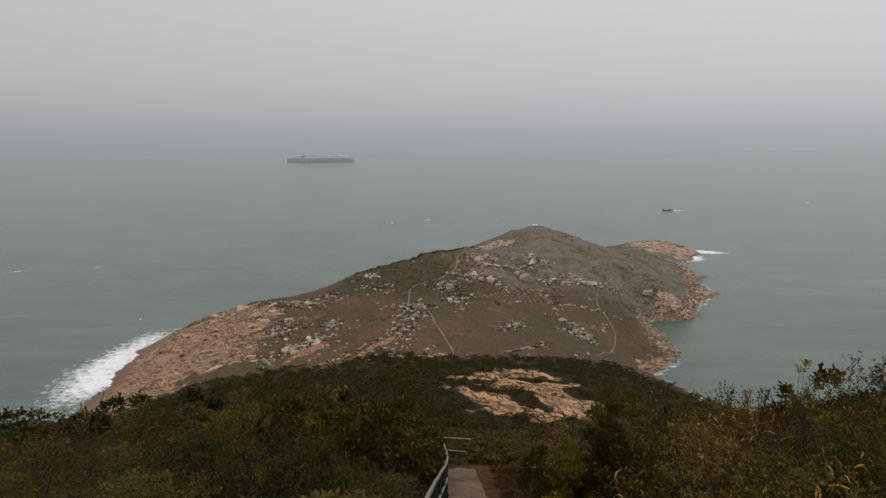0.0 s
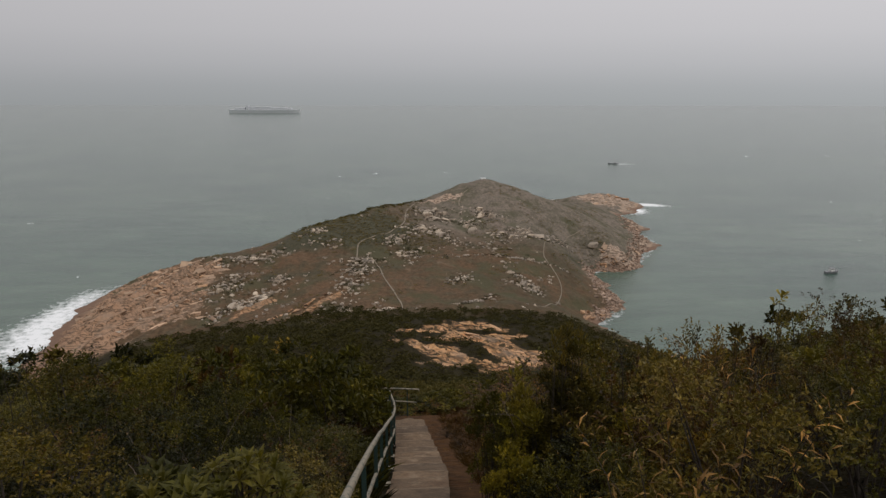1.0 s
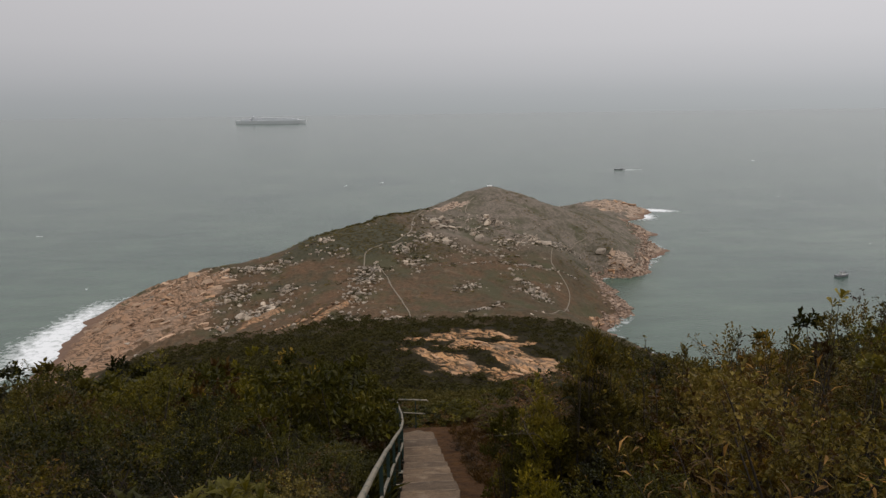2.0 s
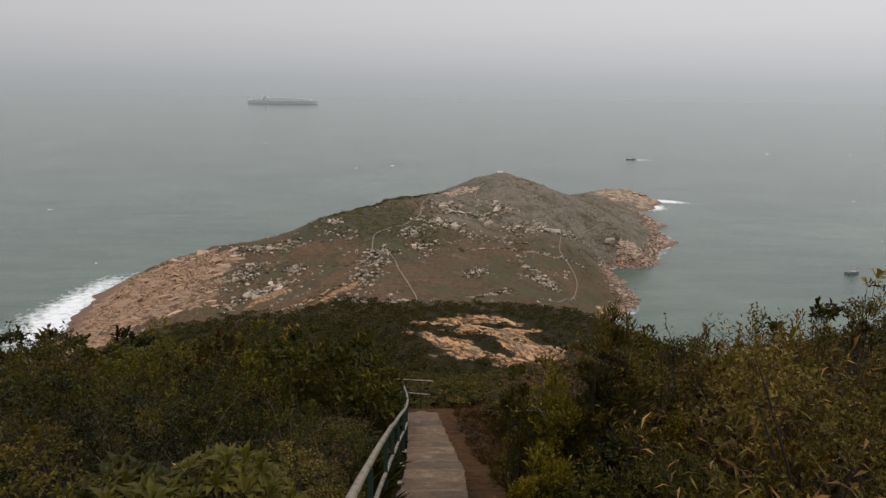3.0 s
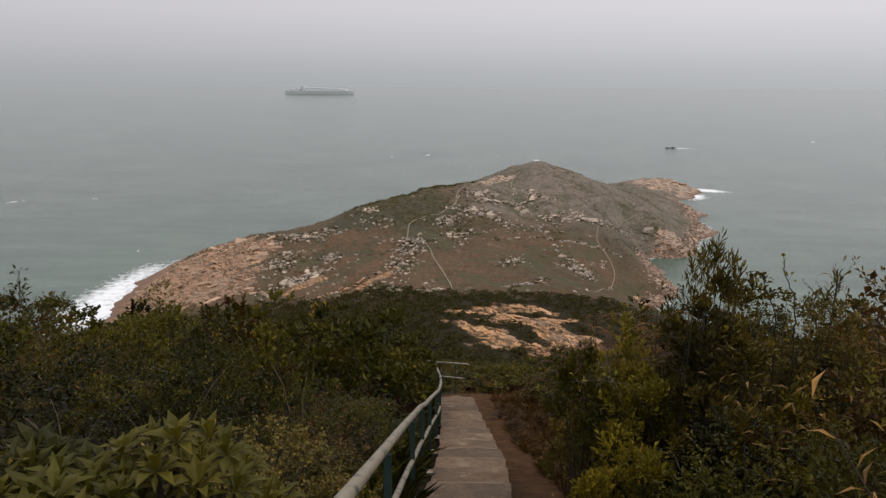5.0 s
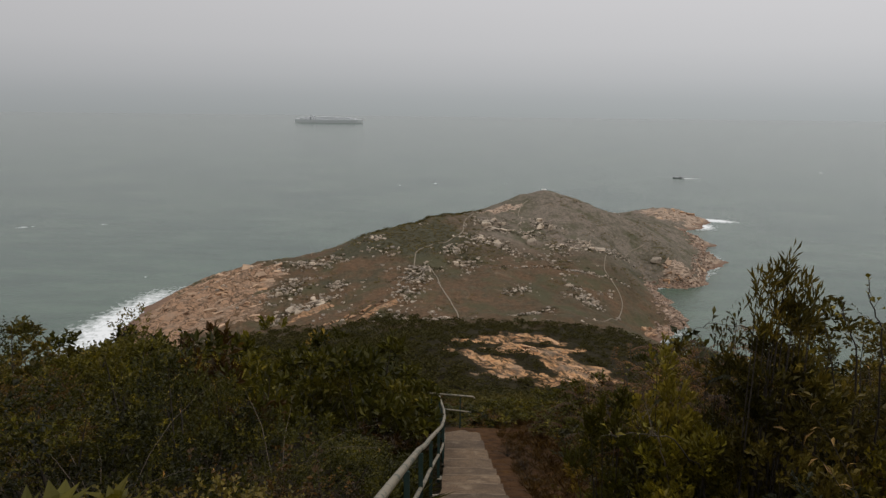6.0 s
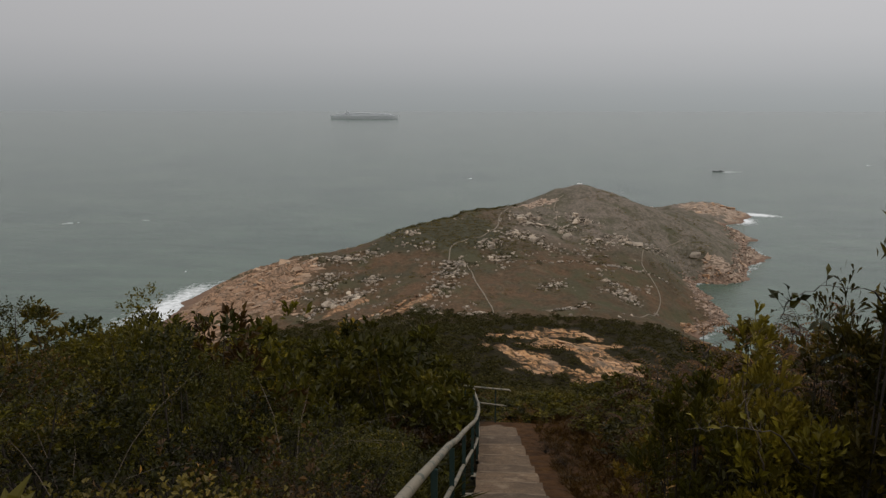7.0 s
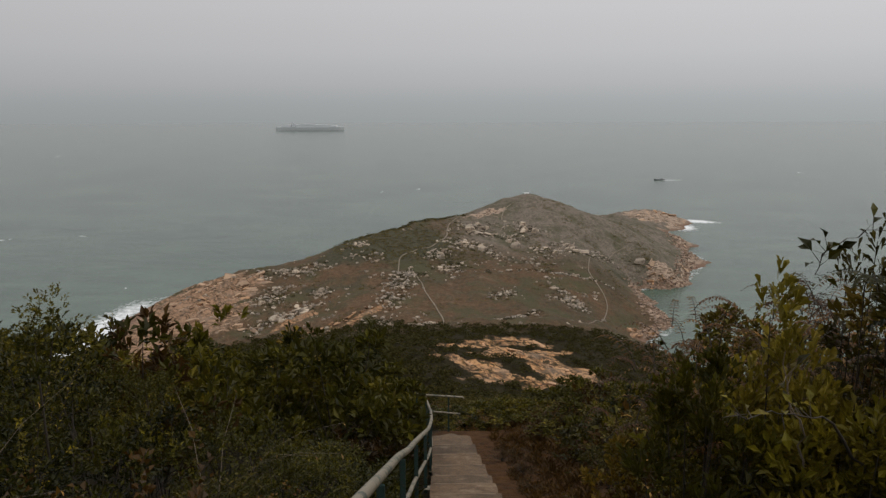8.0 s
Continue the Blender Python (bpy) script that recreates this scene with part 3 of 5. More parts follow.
stair = tagged(new("staircase"), "worn concrete hillside steps with bare earth beside them", "steps", kind="structure")
NOSINGS = [-3.0 + 0.9 * k for k in range(13)] + [8.7, 9.65, 10.6, 11.7, 12.8, 13.9, 15.0, 16.1, 17.2, 18.4, 19.6, 20.9, 22.3]
for y, y2 in zip(NOSINGS, NOSINGS[1:]):
    drop = min(0.17, 0.55 * (rise(y) - rise(y2)))
    z_in, z_out = rise(y), rise(y2) + drop
    low = rise(y2) - 0.4
    bm = bmesh.new()
    upper = []
    for k in range(5):
        f = k / 4
        yy = y + (y2 - 0.025 - y) * f
        a, b = edge_left(yy) + rng.uniform(-.015, .015), edge_right(yy) + rng.uniform(-.015, .015)
        skew = rng.uniform(-.03, .03) if k in (0, 4) else 0.0
        upper.append([bm.verts.new((a + (b - a) * q, yy + skew * (q - 0.5), z_in + (z_out - z_in) * f + rng.uniform(-.008, .008) - (0.012 if q in (0, 1) else 0)))
                      for q in (0, 0.33, 0.67, 1)])
    lower = [[bm.verts.new((v.co.x, v.co.y, low)) for v in row] for row in upper]
    for k in range(4):
        for j in range(3):
            bm.faces.new((upper[k][j], upper[k][j + 1], upper[k + 1][j + 1], upper[k + 1][j]))
        bm.faces.new((upper[k][0], upper[k + 1][0], lower[k + 1][0], lower[k][0]))
        bm.faces.new((upper[k + 1][3], upper[k][3], lower[k][3], lower[k + 1][3]))
    for row_u, row_l in ((upper[0], lower[0]), (upper[4], lower[4])):
        for j in range(3):
            bm.faces.new((row_u[j], row_u[j + 1], row_l[j + 1], row_l[j]))
    bmesh.ops.recalc_face_normals(bm, faces=bm.faces)
    tread = part("step", bm, M_CONCRETE, stair)
    a, b = edge_left(y2) + 0.03, edge_right(y2) - 0.05
    part("nosing", box((b - a) * rng.uniform(0.9, 1.0), 0.05, 0.03, ((a + b) / 2, y2 - 0.062 + rng.uniform(-.012, .012), z_out - 0.004), 0.008), M_NOSING, tread)
bm = bmesh.new()
corner = [(0.14, 22.28), (1.12, 22.28), (0.99, 22.95), (0.75, 23.5), (0.62, 23.52), (0.3, 23.2), (0.14, 23.1)]
vs = [bm.verts.new((x, y, rise(y) - 0.02)) for x, y in corner]
f = bm.faces.new(vs)
ext = bmesh.ops.extrude_face_region(bm, geom=[f])
bmesh.ops.translate(bm, vec=(0, 0, -0.5), verts=[v for v in ext["geom"] if isinstance(v, bmesh.types.BMVert)])
bmesh.ops.recalc_face_normals(bm, faces=bm.faces)
part("landing", bm, M_CONCRETE, stair)

# ---- railings ----
def rail_x(y):
    return float(np.interp(y, (0, 7, 9.2, 10.6, 13.8, 15.1, 16.9, 18, 18.9, 20.5, 22.2, 23.6), (-0.175, -0.2, -0.155, -0.113, -0.042, 0.008, 0.082, 0.127, 0.156, 0.13, 0.05, -0.03)))


rail = tagged(new("handrail"), "weathered pipe handrail on green steel posts beside steps", "railing")
ys = np.linspace(-2.5, 23.6, 60)
part("top_rail", tube([(rail_x(v), v, rise(v) + 1.04) for v in ys], 0.034, 10), M_RAIL, rail, "pale worn pipe")
part("mid_rail", tube([(rail_x(v), v, rise(v) + 0.505) for v in ys[:-4]], 0.027, 10), M_RAIL, rail, "pale worn pipe")
for v in (-1.5, 0.8, 3.1, 5.4, 7.7, 10.1, 12.0, 14.3, 16.5, 18.4, 20.2, 21.9, 23.4):
    bm = box(0.055, 0.03, 1.06, (rail_x(v), v, rise(v) + 0.45), 0.004)
    post = part("post", bm, M_POST, rail, "green painted post")
    part("base_plate", box(0.2, 0.13, 0.014, (rail_x(v) + 0.07, v, rise(v) + 0.014), 0.003), M_RAIL, post)
    for d in (-0.04, 0.04):
        part("bolt", tube([(rail_x(v) + 0.13, v + d, rise(v) + 0.015), (rail_x(v) + 0.13, v + d, rise(v) + 0.04)], 0.009, 6), M_RAIL, post)

guard = tagged(new("guard_rail"), "two-bar pipe guard rail across the stair landing", "railing")
part("top_rail", tube([(-0.34, 24.56, 118.67), (1.02, 24.42, 118.64), (1.06, 24.42, 118.59)], 0.027, 10), M_RAIL, guard)
part("mid_rail", tube([(-0.5, 24.57, 118.2), (0.95, 24.42, 118.12)], 0.023, 10), M_RAIL, guard)
for v in (-0.3, 0.62):
    part("post", box(0.045, 0.03, 1.35, (v, 24.5, 117.98), 0.004), M_POST, guard)

# ---- footpaths on the headland ----
def footpath(label, points, width):
    p = np.array(points, dtype=float)
    d = np.r_[0, np.cumsum(np.linalg.norm(np.diff(p, axis=0), axis=1))]
    t = np.linspace(0, d[-1], max(4, int(d[-1] / 1.5)))
    x, y = np.interp(t, d, p[:, 0]), np.interp(t, d, p[:, 1])
    for k in range(12):
        x[1:-1], y[1:-1] = (x[:-2] + 2 * x[1:-1] + x[2:]) / 4, (y[:-2] + 2 * y[1:-1] + y[2:]) / 4
    dx, dy = np.gradient(x), np.gradient(y)
    n = np.hypot(dx, dy)
    wide = width * (0.45 + 1.0 * fbm(x, y, 5, 3)) / 2
    ax, ay, bx, by = x - dy / n * wide, y + dx / n * wide, x + dy / n * wide, y - dx / n * wide
    z = np.maximum(ground_height(ax, ay), np.maximum(ground_height(bx, by), ground_height(x, y)))
    z = np.convolve(np.pad(z, 2, mode="edge"), np.ones(5) / 5, "valid") + 0.22
    V, F = [], []
    for k in range(len(x)):
        V += [(ax[k], ay[k], z[k]), (bx[k], by[k], z[k]), (ax[k], ay[k], z[k] - 1.6), (bx[k], by[k], z[k] - 1.6)]
    for k in range(len(x) - 1):
        a, b = 4 * k, 4 * k + 4
        F += [(a, a + 1, b + 1, b), (a, b, b + 2, a + 2), (a + 1, a + 3, b + 3, b + 1)]
    tagged(part("footpath", mesh_from("footpath", V, F), M_PATH), label, "path", kind="structure")


footpath("pale narrow footpath climbing to the crest of the headland",
         [(-21, 396), (-21, 415), (-18, 419), (-12, 428), (-3, 435), (5, 447), (9, 458), (9, 470), (12, 480), (15, 490), (26, 503)], 0.75)
footpath("pale footpath winding over dry grass from the neck",
         [(-21, 396), (-12, 395), (-8, 382), (-4, 358), (-1, 345), (2, 335), (5, 321), (4, 312), (0, 308), (-6, 311)], 0.62)
footpath("pale footpath curving towards the eastern shore",
         [(70, 319), (75, 325), (82, 337), (91.5, 358), (96, 369.5), (98, 377), (98.2, 384), (97.5, 391), (96.6, 401), (95.4, 411), (96.5, 421), (100, 436), (104, 449), (112, 458), (120, 470), (129, 485), (141, 496)], 0.5)
footpath("pale track just below the summit", [(49, 492), (50, 505), (54, 516), (59, 524)], 0.75)

# ---- boulders ----
def boulder_mesh(seed, detail=2, square=0.0):
    """A weathered boulder; square: how far it is drawn out to a rounded block."""
    bm = bmesh.new()
    bmesh.ops.create_icosphere(bm, subdivisions=detail, radius=1.0)
    g = np.random.default_rng(seed)
    cuts = [(unit(g.normal(0, 1, (1, 3)))[0], g.uniform(0.35, 0.75) + 0.2 * square) for k in range(10 if not square else 6)]
    off = Vector(g.uniform(-50, 50, 3))
    for v in bm.verts:
        p = np.array(v.co)
        p *= 1 + square * (1 / np.sum(np.abs(p) ** 6) ** (1 / 6) - 1)
        p *= 1 + 0.28 * (1 - 0.5 * square) * noise.noise(v.co * 1.3 + off) + 0.1 * noise.noise(v.co * 3.5 + off)
        for n, d in cuts:
            over = p @ n - d
            if over > 0:
                p -= n * over * 0.95
        v.co = p
    me = bpy.data.meshes.new("boulder")
    bm.to_mesh(me)
    bm.free()
    me.materials.append(M_BOULDER)
    return me


def angular_mesh(seed, points=13):
    """A split block with flat faces and sharp edges."""
    g = np.random.default_rng(seed)
    p = g.uniform(-1, 1, (points, 3))
    p /= np.maximum(np.sum(np.abs(p) ** 5, axis=1) ** 0.2, 0.75)[:, None]
    bm = bmesh.new()
    for q in p * g.uniform(0.8, 1.05, (points, 1)):
        bm.verts.new(q)
    hull_made = bmesh.ops.convex_hull(bm, input=bm.verts)
    bmesh.ops.delete(bm, geom=list({v for v in hull_made["geom_interior"] if isinstance(v, bmesh.types.BMVert)}), context="VERTS")
    bmesh.ops.triangulate(bm, faces=bm.faces)
    bmesh.ops.recalc_face_normals(bm, faces=bm.faces)
    me = bpy.data.meshes.new("boulder")
    bm.to_mesh(me)
    bm.free()
    me.materials.append(M_BOULDER)
    return me


def unit(v):
    return v / (np.linalg.norm(v, axis=1, keepdims=True) + 1e-9)


BOULDERS = [boulder_mesh(100 + k) for k in range(3)] + [boulder_mesh(110 + k, 2, 0.7) for k in range(2)] + [angular_mesh(150 + k) for k in range(7)]
BLOCKS = BOULDERS[5:]


def in_stone(meshes, mat):
    out = [m.copy() for m in meshes]
    for m in out:
        m.materials.clear()
        m.materials.append(mat)
    return out


ORANGE = in_stone(BLOCKS, M_SHORE_ROCK)
FACE = in_stone([angular_mesh(160 + k, 16) for k in range(7)], M_FACE_ROCK)
SLABS = in_stone([boulder_mesh(130 + k) for k in range(5)], M_SHORE_ROCK)
gb = np.random.default_rng(5)


def boulder(x, y, size, meshes, label, flat=0.7, turn=0.0):
    ob = new("boulder", meshes[int(gb.integers(len(meshes)))])
    z = float(ground_height(x, y))
    ob.matrix_world = pose(x, y, z + size * 0.16, gb.uniform(-14, 14), gb.uniform(-14, 14), turn + gb.normal(0, 28))
    ob.scale = (size * gb.uniform(0.8, 1.9), size * gb.uniform(0.5, 0.9), size * gb.uniform(0.55, 1.05) * flat * 1.3)
    return tagged(ob, label, "boulder", "boulders on the headland")


GREY, WARM = "pale grey weathered granite boulder among dry grass", "orange-tinted granite boulder near the shore"
# heaps of boulders: centre, half length, half width, strike in degrees, how many, size
CREST = [(31, 482, 11, 4, 10, 15, 3.0), (33, 469, 14, 5, 0, 17, 2.4), (66, 482, 10, 6, -20, 19, 3.1), (20, 444, 6, 8, 0, 15, 2.2), (36, 432, 4, 9, 20, 10, 2.0),
         (54, 468, 9, 5, 0, 9, 2.2), (73, 448, 7, 9, 0, 11, 1.7), (97, 452, 11, 5, 15, 17, 2.5), (88, 461, 9, 4, 0, 8, 2.0), (117, 470, 8, 4, 30, 7, 1.8)]
MEADOW = [(3, 424, 9, 6, 10, 15, 1.9), (12, 402, 8, 9, -20, 16, 1.5), (37, 358, 6, 5, 20, 9, 1.4), (70, 375, 3, 3, 0, 5, 1.2), (74, 362, 8, 6, 0, 14, 1.6),
          (71, 402, 26, 2.5, 5, 16, 0.9), (42, 325, 9, 2.0, 25, 11, 1.1), (60, 425, 20, 9, 0, 9, 1.1)]
WESTERN = [(-50, 437, 6, 5, 0, 9, 2.4), (-88, 414, 20, 6, -8, 24, 1.7), (-18, 390, 10, 4, 0, 15, 1.8), (-20, 375, 9, 6, 0, 16, 1.5), (-23, 352, 7, 9, 10, 14, 1.5),
           (-63, 375, 4, 4, 0, 7, 1.9), (-74, 353, 19, 5, 52, 30, 2.2), (-90, 373, 8, 14, 0, 24, 2.0), (-23, 318, 4, 8, 20, 11, 1.5), (-5, 313, 4, 1.5, 20, 6, 1.4), (-42, 418, 8, 6, 0, 6, 1.2)]
CLUSTERS = CREST + MEADOW + WESTERN


def heap(cx, cy, half, wide, strike, m):
    """Places in a heap, thickest in its middle."""
    u, v = np.clip(gb.normal(0, 0.55, m), -1.2, 1.2) * half, np.clip(gb.normal(0, 0.55, m), -1.2, 1.2) * wide
    c, q = math.cos(radians(strike)), math.sin(radians(strike))
    return cx + u * c - v * q, cy + u * q + v * c


for cx, cy, half, wide, strike, count, size in CLUSTERS:
    for x, y in zip(*heap(cx, cy, half, wide, strike, round(count * 0.5))):
        boulder(x, y, size * gb.uniform(0.4, 1.15), BOULDERS, GREY, 0.8, strike)
ROUND = in_stone([boulder_mesh(141, 3, 0.2)], M_BOULDER)
boulder(54, 456, 5.2, ROUND, "large rounded grey granite boulder below the crest", 0.85)
boulder(98, 452, 5.0, BLOCKS, "broad pale granite outcrop beside the path", 0.35)
boulder(147, 483, 4.4, ROUND, "large domed granite boulder above the eastern shore", 0.7)
for cx, cy, half, wide, strike, count, size in [(-42, 334, 12, 2.5, 50, 14, 1.5), (-56, 322, 8, 2, 45, 8, 1.5), (-120, 385, 18, 12, 0, 12, 2.0), (250, 745, 20, 10, 0, 10, 2.4), (118, 364, 10, 5, 30, 12, 1.8), (160, 474, 12, 6, 10, 12, 2.0)]:
    for x, y in zip(*heap(cx, cy, half, wide, strike, count)):
        boulder(x, y, size * gb.uniform(0.4, 1.2), ORANGE, WARM, 0.55, strike)
SHORE_STONE = in_stone(BLOCKS, M_RUBBLE)
for t in np.linspace(0, 1, 44):
    x = float(np.interp(t, (0, 0.2, 0.4, 0.6, 0.72, 0.86, 1), (122, 136, 137, 141, 170, 216, 230)) + gb.normal(0, 3.0))
    y = float(np.interp(t, (0, 0.2, 0.4, 0.6, 0.72, 0.86, 1), (366, 390, 420, 463, 474, 560, 650)) + gb.normal(0, 3.0))
    if -2.0 < base_height(np.array(x), np.array(y)) < 10:
        boulder(x, y, gb.uniform(0.7, 2.3) * (1.3 if y > 480 else 1.0), SHORE_STONE, "dark reddish boulder in the rubble at the waterline", 0.6, 40)


def bedrock(name, x, y, size, turn, meshes, label):
    """A long, low block split from the bedrock, lying along the joints."""
    ob = part(name, meshes[int(gb.integers(len(meshes)))], None, GROUND, label)
    e = 2.0
    dx, dy = [float(ground_height(x + a, y + b) - ground_height(x - a, y - b)) / (2 * e) for a, b in ((e, 0), (0, e))]
    lean = Vector((0, 0, 1)).rotation_difference(Vector((-dx * 0.8, -dy * 0.8, 1)).normalized()).to_matrix().to_4x4()
    ob.matrix_world = pose(x, y, float(ground_height(x, y)) - size[2] * 0.45) @ lean @ pose(0, 0, 0, gb.uniform(-6, 6), gb.uniform(-6, 6), turn)
    ob.scale = size


for k in range(420):
    x, y = gb.uniform(-2, 60), gb.uniform(203, 275)
    if rock_cover(np.array(x), np.array(y)) > 0.62 and k % 4 == 0:
        long = gb.uniform(1.6, 4.0)
        bedrock("rock_slab", x, y, (long, long * gb.uniform(0.3, 0.5), gb.uniform(0.2, 0.4)), -44 + gb.normal(0, 7), SLABS, "long flat slab of orange granite")
for k in range(620):
    x, y = gb.uniform(-186, -84), gb.uniform(318, 440)
    inland = float(smooth(-165, -105, x + 0.35 * (y - 370)))
    if rock_cover(np.array(x), np.array(y)) > 0.4 and base_height(np.array(x), np.array(y)) > 2 and gb.random() < 0.02 + 0.5 * inland:
        long = gb.uniform(1.2, 4.2)
        bedrock("rock_block", x, y, (1.5 * long, long * gb.uniform(0.4, 0.8), gb.uniform(0.5, 1.3)), 8 + gb.normal(0, 18), FACE, "blocky pinkish granite")
for k in range(420):
    x, y = gb.uniform(120, 285), gb.uniform(440, 790)
    if rock_cover(np.array(x), np.array(y)) > 0.5 and base_height(np.array(x), np.array(y)) > 0.5:
        long = gb.uniform(1.6, 5.5)
        bedrock("rock_block", x, y, (long, long * gb.uniform(0.5, 0.9), gb.uniform(0.6, 1.6)), 60 + gb.normal(0, 30), FACE, "blocky pinkish granite")


def scatter(name, label, category, template_v, template_t, xs, ys, sizes, mat, sink=0.1, flat=1.0):
    """Many small pieces of one kind joined into one mesh."""
    n, m = len(xs), len(template_v)
    zs = ground_height(xs, ys)
    a = gb.uniform(0, 2 * np.pi, n)
    c, s = np.cos(a)[:, None], np.sin(a)[:, None]
    tv = np.asarray(template_v)
    sz = sizes[:, None]
    stretch = gb.uniform(0.7, 1.6, (n, 1))
    V = np.stack([xs[:, None] + sz * stretch * (c * tv[:, 0] - s * tv[:, 1]), ys[:, None] + sz * (s * tv[:, 0] + c * tv[:, 1]),
                  zs[:, None] + sz * (tv[:, 2] * flat - sink)], 2).reshape(-1, 3)
    T = (np.asarray(template_t)[None] + (np.arange(n) * m)[:, None, None]).reshape(-1, 3)
    tagged(part(name, mesh_tris(name, V, T), mat), label, category, kind="stuff")


def mesh_arrays(me):
    v = np.zeros(len(me.vertices) * 3)
    me.vertices.foreach_get("co", v)
    return v.reshape(-1, 3), np.array([tuple(p.vertices) for p in me.polygons])


sv, st = mesh_arrays(angular_mesh(300, 12))
xs, ys = gb.uniform(-150, 150, 9000), gb.uniform(300, 560, 9000)
along, across = 0.5 * xs + 0.87 * ys, 0.87 * xs - 0.5 * ys
keep = (fbm(across * 1.6, along * 0.7, 16, 3) + 0.10 * (xs < -30) * (ys < 440) > 0.70) & (ground_height(xs, ys) > 4)
xs, ys = xs[keep][:420], ys[keep][:420]
for cx, cy, half, wide, strike, count, size in CLUSTERS:
    u, v = heap(cx, cy, half * 1.35, wide * 1.35, strike, int(count * 5))
    xs, ys = np.r_[xs, u], np.r_[ys, v]
scatter("small_rocks", "scattered small pale rocks over the dry slope", "rocks", sv, st, xs, ys, gb.uniform(0.3, 1.3, len(xs)) ** 1.5, M_BOULDER, 0.0, 0.85)
t = gb.random(2600) ** 0.9
xs = np.interp(t, (0, 0.2, 0.4, 0.6, 0.72, 0.86, 1), (120, 136, 137, 141, 170, 214, 230)) + gb.normal(0, 4.5, 2600)
ys = np.interp(t, (0, 0.2, 0.4, 0.6, 0.72, 0.86, 1), (364, 390, 420, 463, 474, 560, 650)) + gb.normal(0, 4.5, 2600)
keep = (base_height(xs, ys) > -1.6) & (base_height(xs, ys) < 9)
scatter("shore_rocks", "jumbled reddish rocks along the waterline", "rocks", sv, st, xs[keep], ys[keep], gb.uniform(0.3, 1.5, int(keep.sum())) ** 1.4, M_RUBBLE, 0.0, 0.75)

# ---- summit hut ----
hz = float(ground_height(75, 556)) - 0.3
hut = tagged(new("summit_hut"), "tiny white beacon hut on the summit", "hut")
hut.location = (75, 556, hz)
part("wall", box(3.2, 2.6, 2.4, (0, 0, 1.2), 0.05), M_WHITE, hut)
part("roof", box(4.0, 3.2, 0.3, (0, 0, 2.55), 0.06), M_WHITE, hut)

# ---- ships and boats ----
def hull(length, beam, height, sharp, sheer):
    """A boat hull, bow towards +x, from cross-sections."""
    bm = bmesh.new()
    rows = []
    for k in range(15):
        f = k / 14
        x = (f - 0.5) * length
        w = beam / 2 * (1 - max(0, (f - sharp) / (1 - sharp)) ** 2) * (0.82 + 0.18 * min(1, f * 6))
        top = height * (1 + sheer * max(0, f - 0.6) ** 2 * 4 + sheer * 0.4 * max(0, 0.2 - f))
        w = max(w, 0.02)
        rows.append([bm.verts.new(v) for v in ((x, -w, top), (x - 0.02 * length * f, -w * 0.8, 0), (x - 0.03 * length * f, 0, -height * 0.3), (x - 0.02 * length * f, w * 0.8, 0), (x, w, top))])
    for a, b in zip(rows, rows[1:]):
        for j in range(4):
            bm.faces.new((a[j], a[j + 1], b[j + 1], b[j]))
        bm.faces.new((a[4], a[0], b[0], b[4]))
    bm.faces.new(rows[0])
    bm.faces.new(list(reversed(rows[-1])))
    bmesh.ops.recalc_face_normals(bm, faces=bm.faces)
    return bm


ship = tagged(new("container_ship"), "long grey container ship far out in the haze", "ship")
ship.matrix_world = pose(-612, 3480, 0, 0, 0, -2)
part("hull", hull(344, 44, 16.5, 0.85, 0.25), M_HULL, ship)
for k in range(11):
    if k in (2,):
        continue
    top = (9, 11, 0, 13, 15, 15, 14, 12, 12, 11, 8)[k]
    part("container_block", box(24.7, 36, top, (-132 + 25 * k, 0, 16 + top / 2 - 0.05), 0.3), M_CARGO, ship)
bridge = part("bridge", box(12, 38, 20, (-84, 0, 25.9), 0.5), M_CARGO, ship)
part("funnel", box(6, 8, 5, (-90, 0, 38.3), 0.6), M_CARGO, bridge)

trawler = tagged(new("fishing_boat"), "dark-hulled fishing boat with white cabin moored in the bay", "boat")
trawler.matrix_world = pose(314, 453, 0, 0, 0, 12)
part("hull", hull(11.5, 3.4, 1.5, 0.6, 0.5), M_DARKHULL, trawler)
cabin = part("cabin", box(3.2, 2.4, 2.1, (-0.2, 0, 2.45), 0.12), M_WHITE, trawler)
part("wheelhouse_roof", box(3.6, 2.8, 0.15, (-0.2, 0, 3.57), 0.04), M_DARKHULL, trawler)
part("window", box(2.6, 2.44, 0.5, (-0.2, 0, 2.85), 0.02), M_DARKHULL, cabin)
part("mast", tube([(1.8, 0, 1.2), (1.8, 0, 6.0)], [0.09, 0.05], 6), M_DARKHULL, trawler)
part("boom", tube([(1.8, 0, 2.8), (16.5, -1.0, 4.0)], [0.09, 0.05], 6), M_DARKHULL, trawler)

vessel = tagged(new("motor_boat"), "dark motor boat trailing a short white wake", "boat")
vessel.matrix_world = pose(382, 1160, 0, 0, 0, 175)
part("hull", hull(19, 4.2, 1.3, 0.55, 1.0), M_DARKHULL, vessel)
part("cabin", box(3.4, 2.8, 1.2, (-3.4, 0, 1.85), 0.2), M_DARKHULL, vessel)
part("mast", tube([(-1, 0, 1.4), (-1, 0, 5.0)], 0.1, 6), M_DARKHULL, vessel)

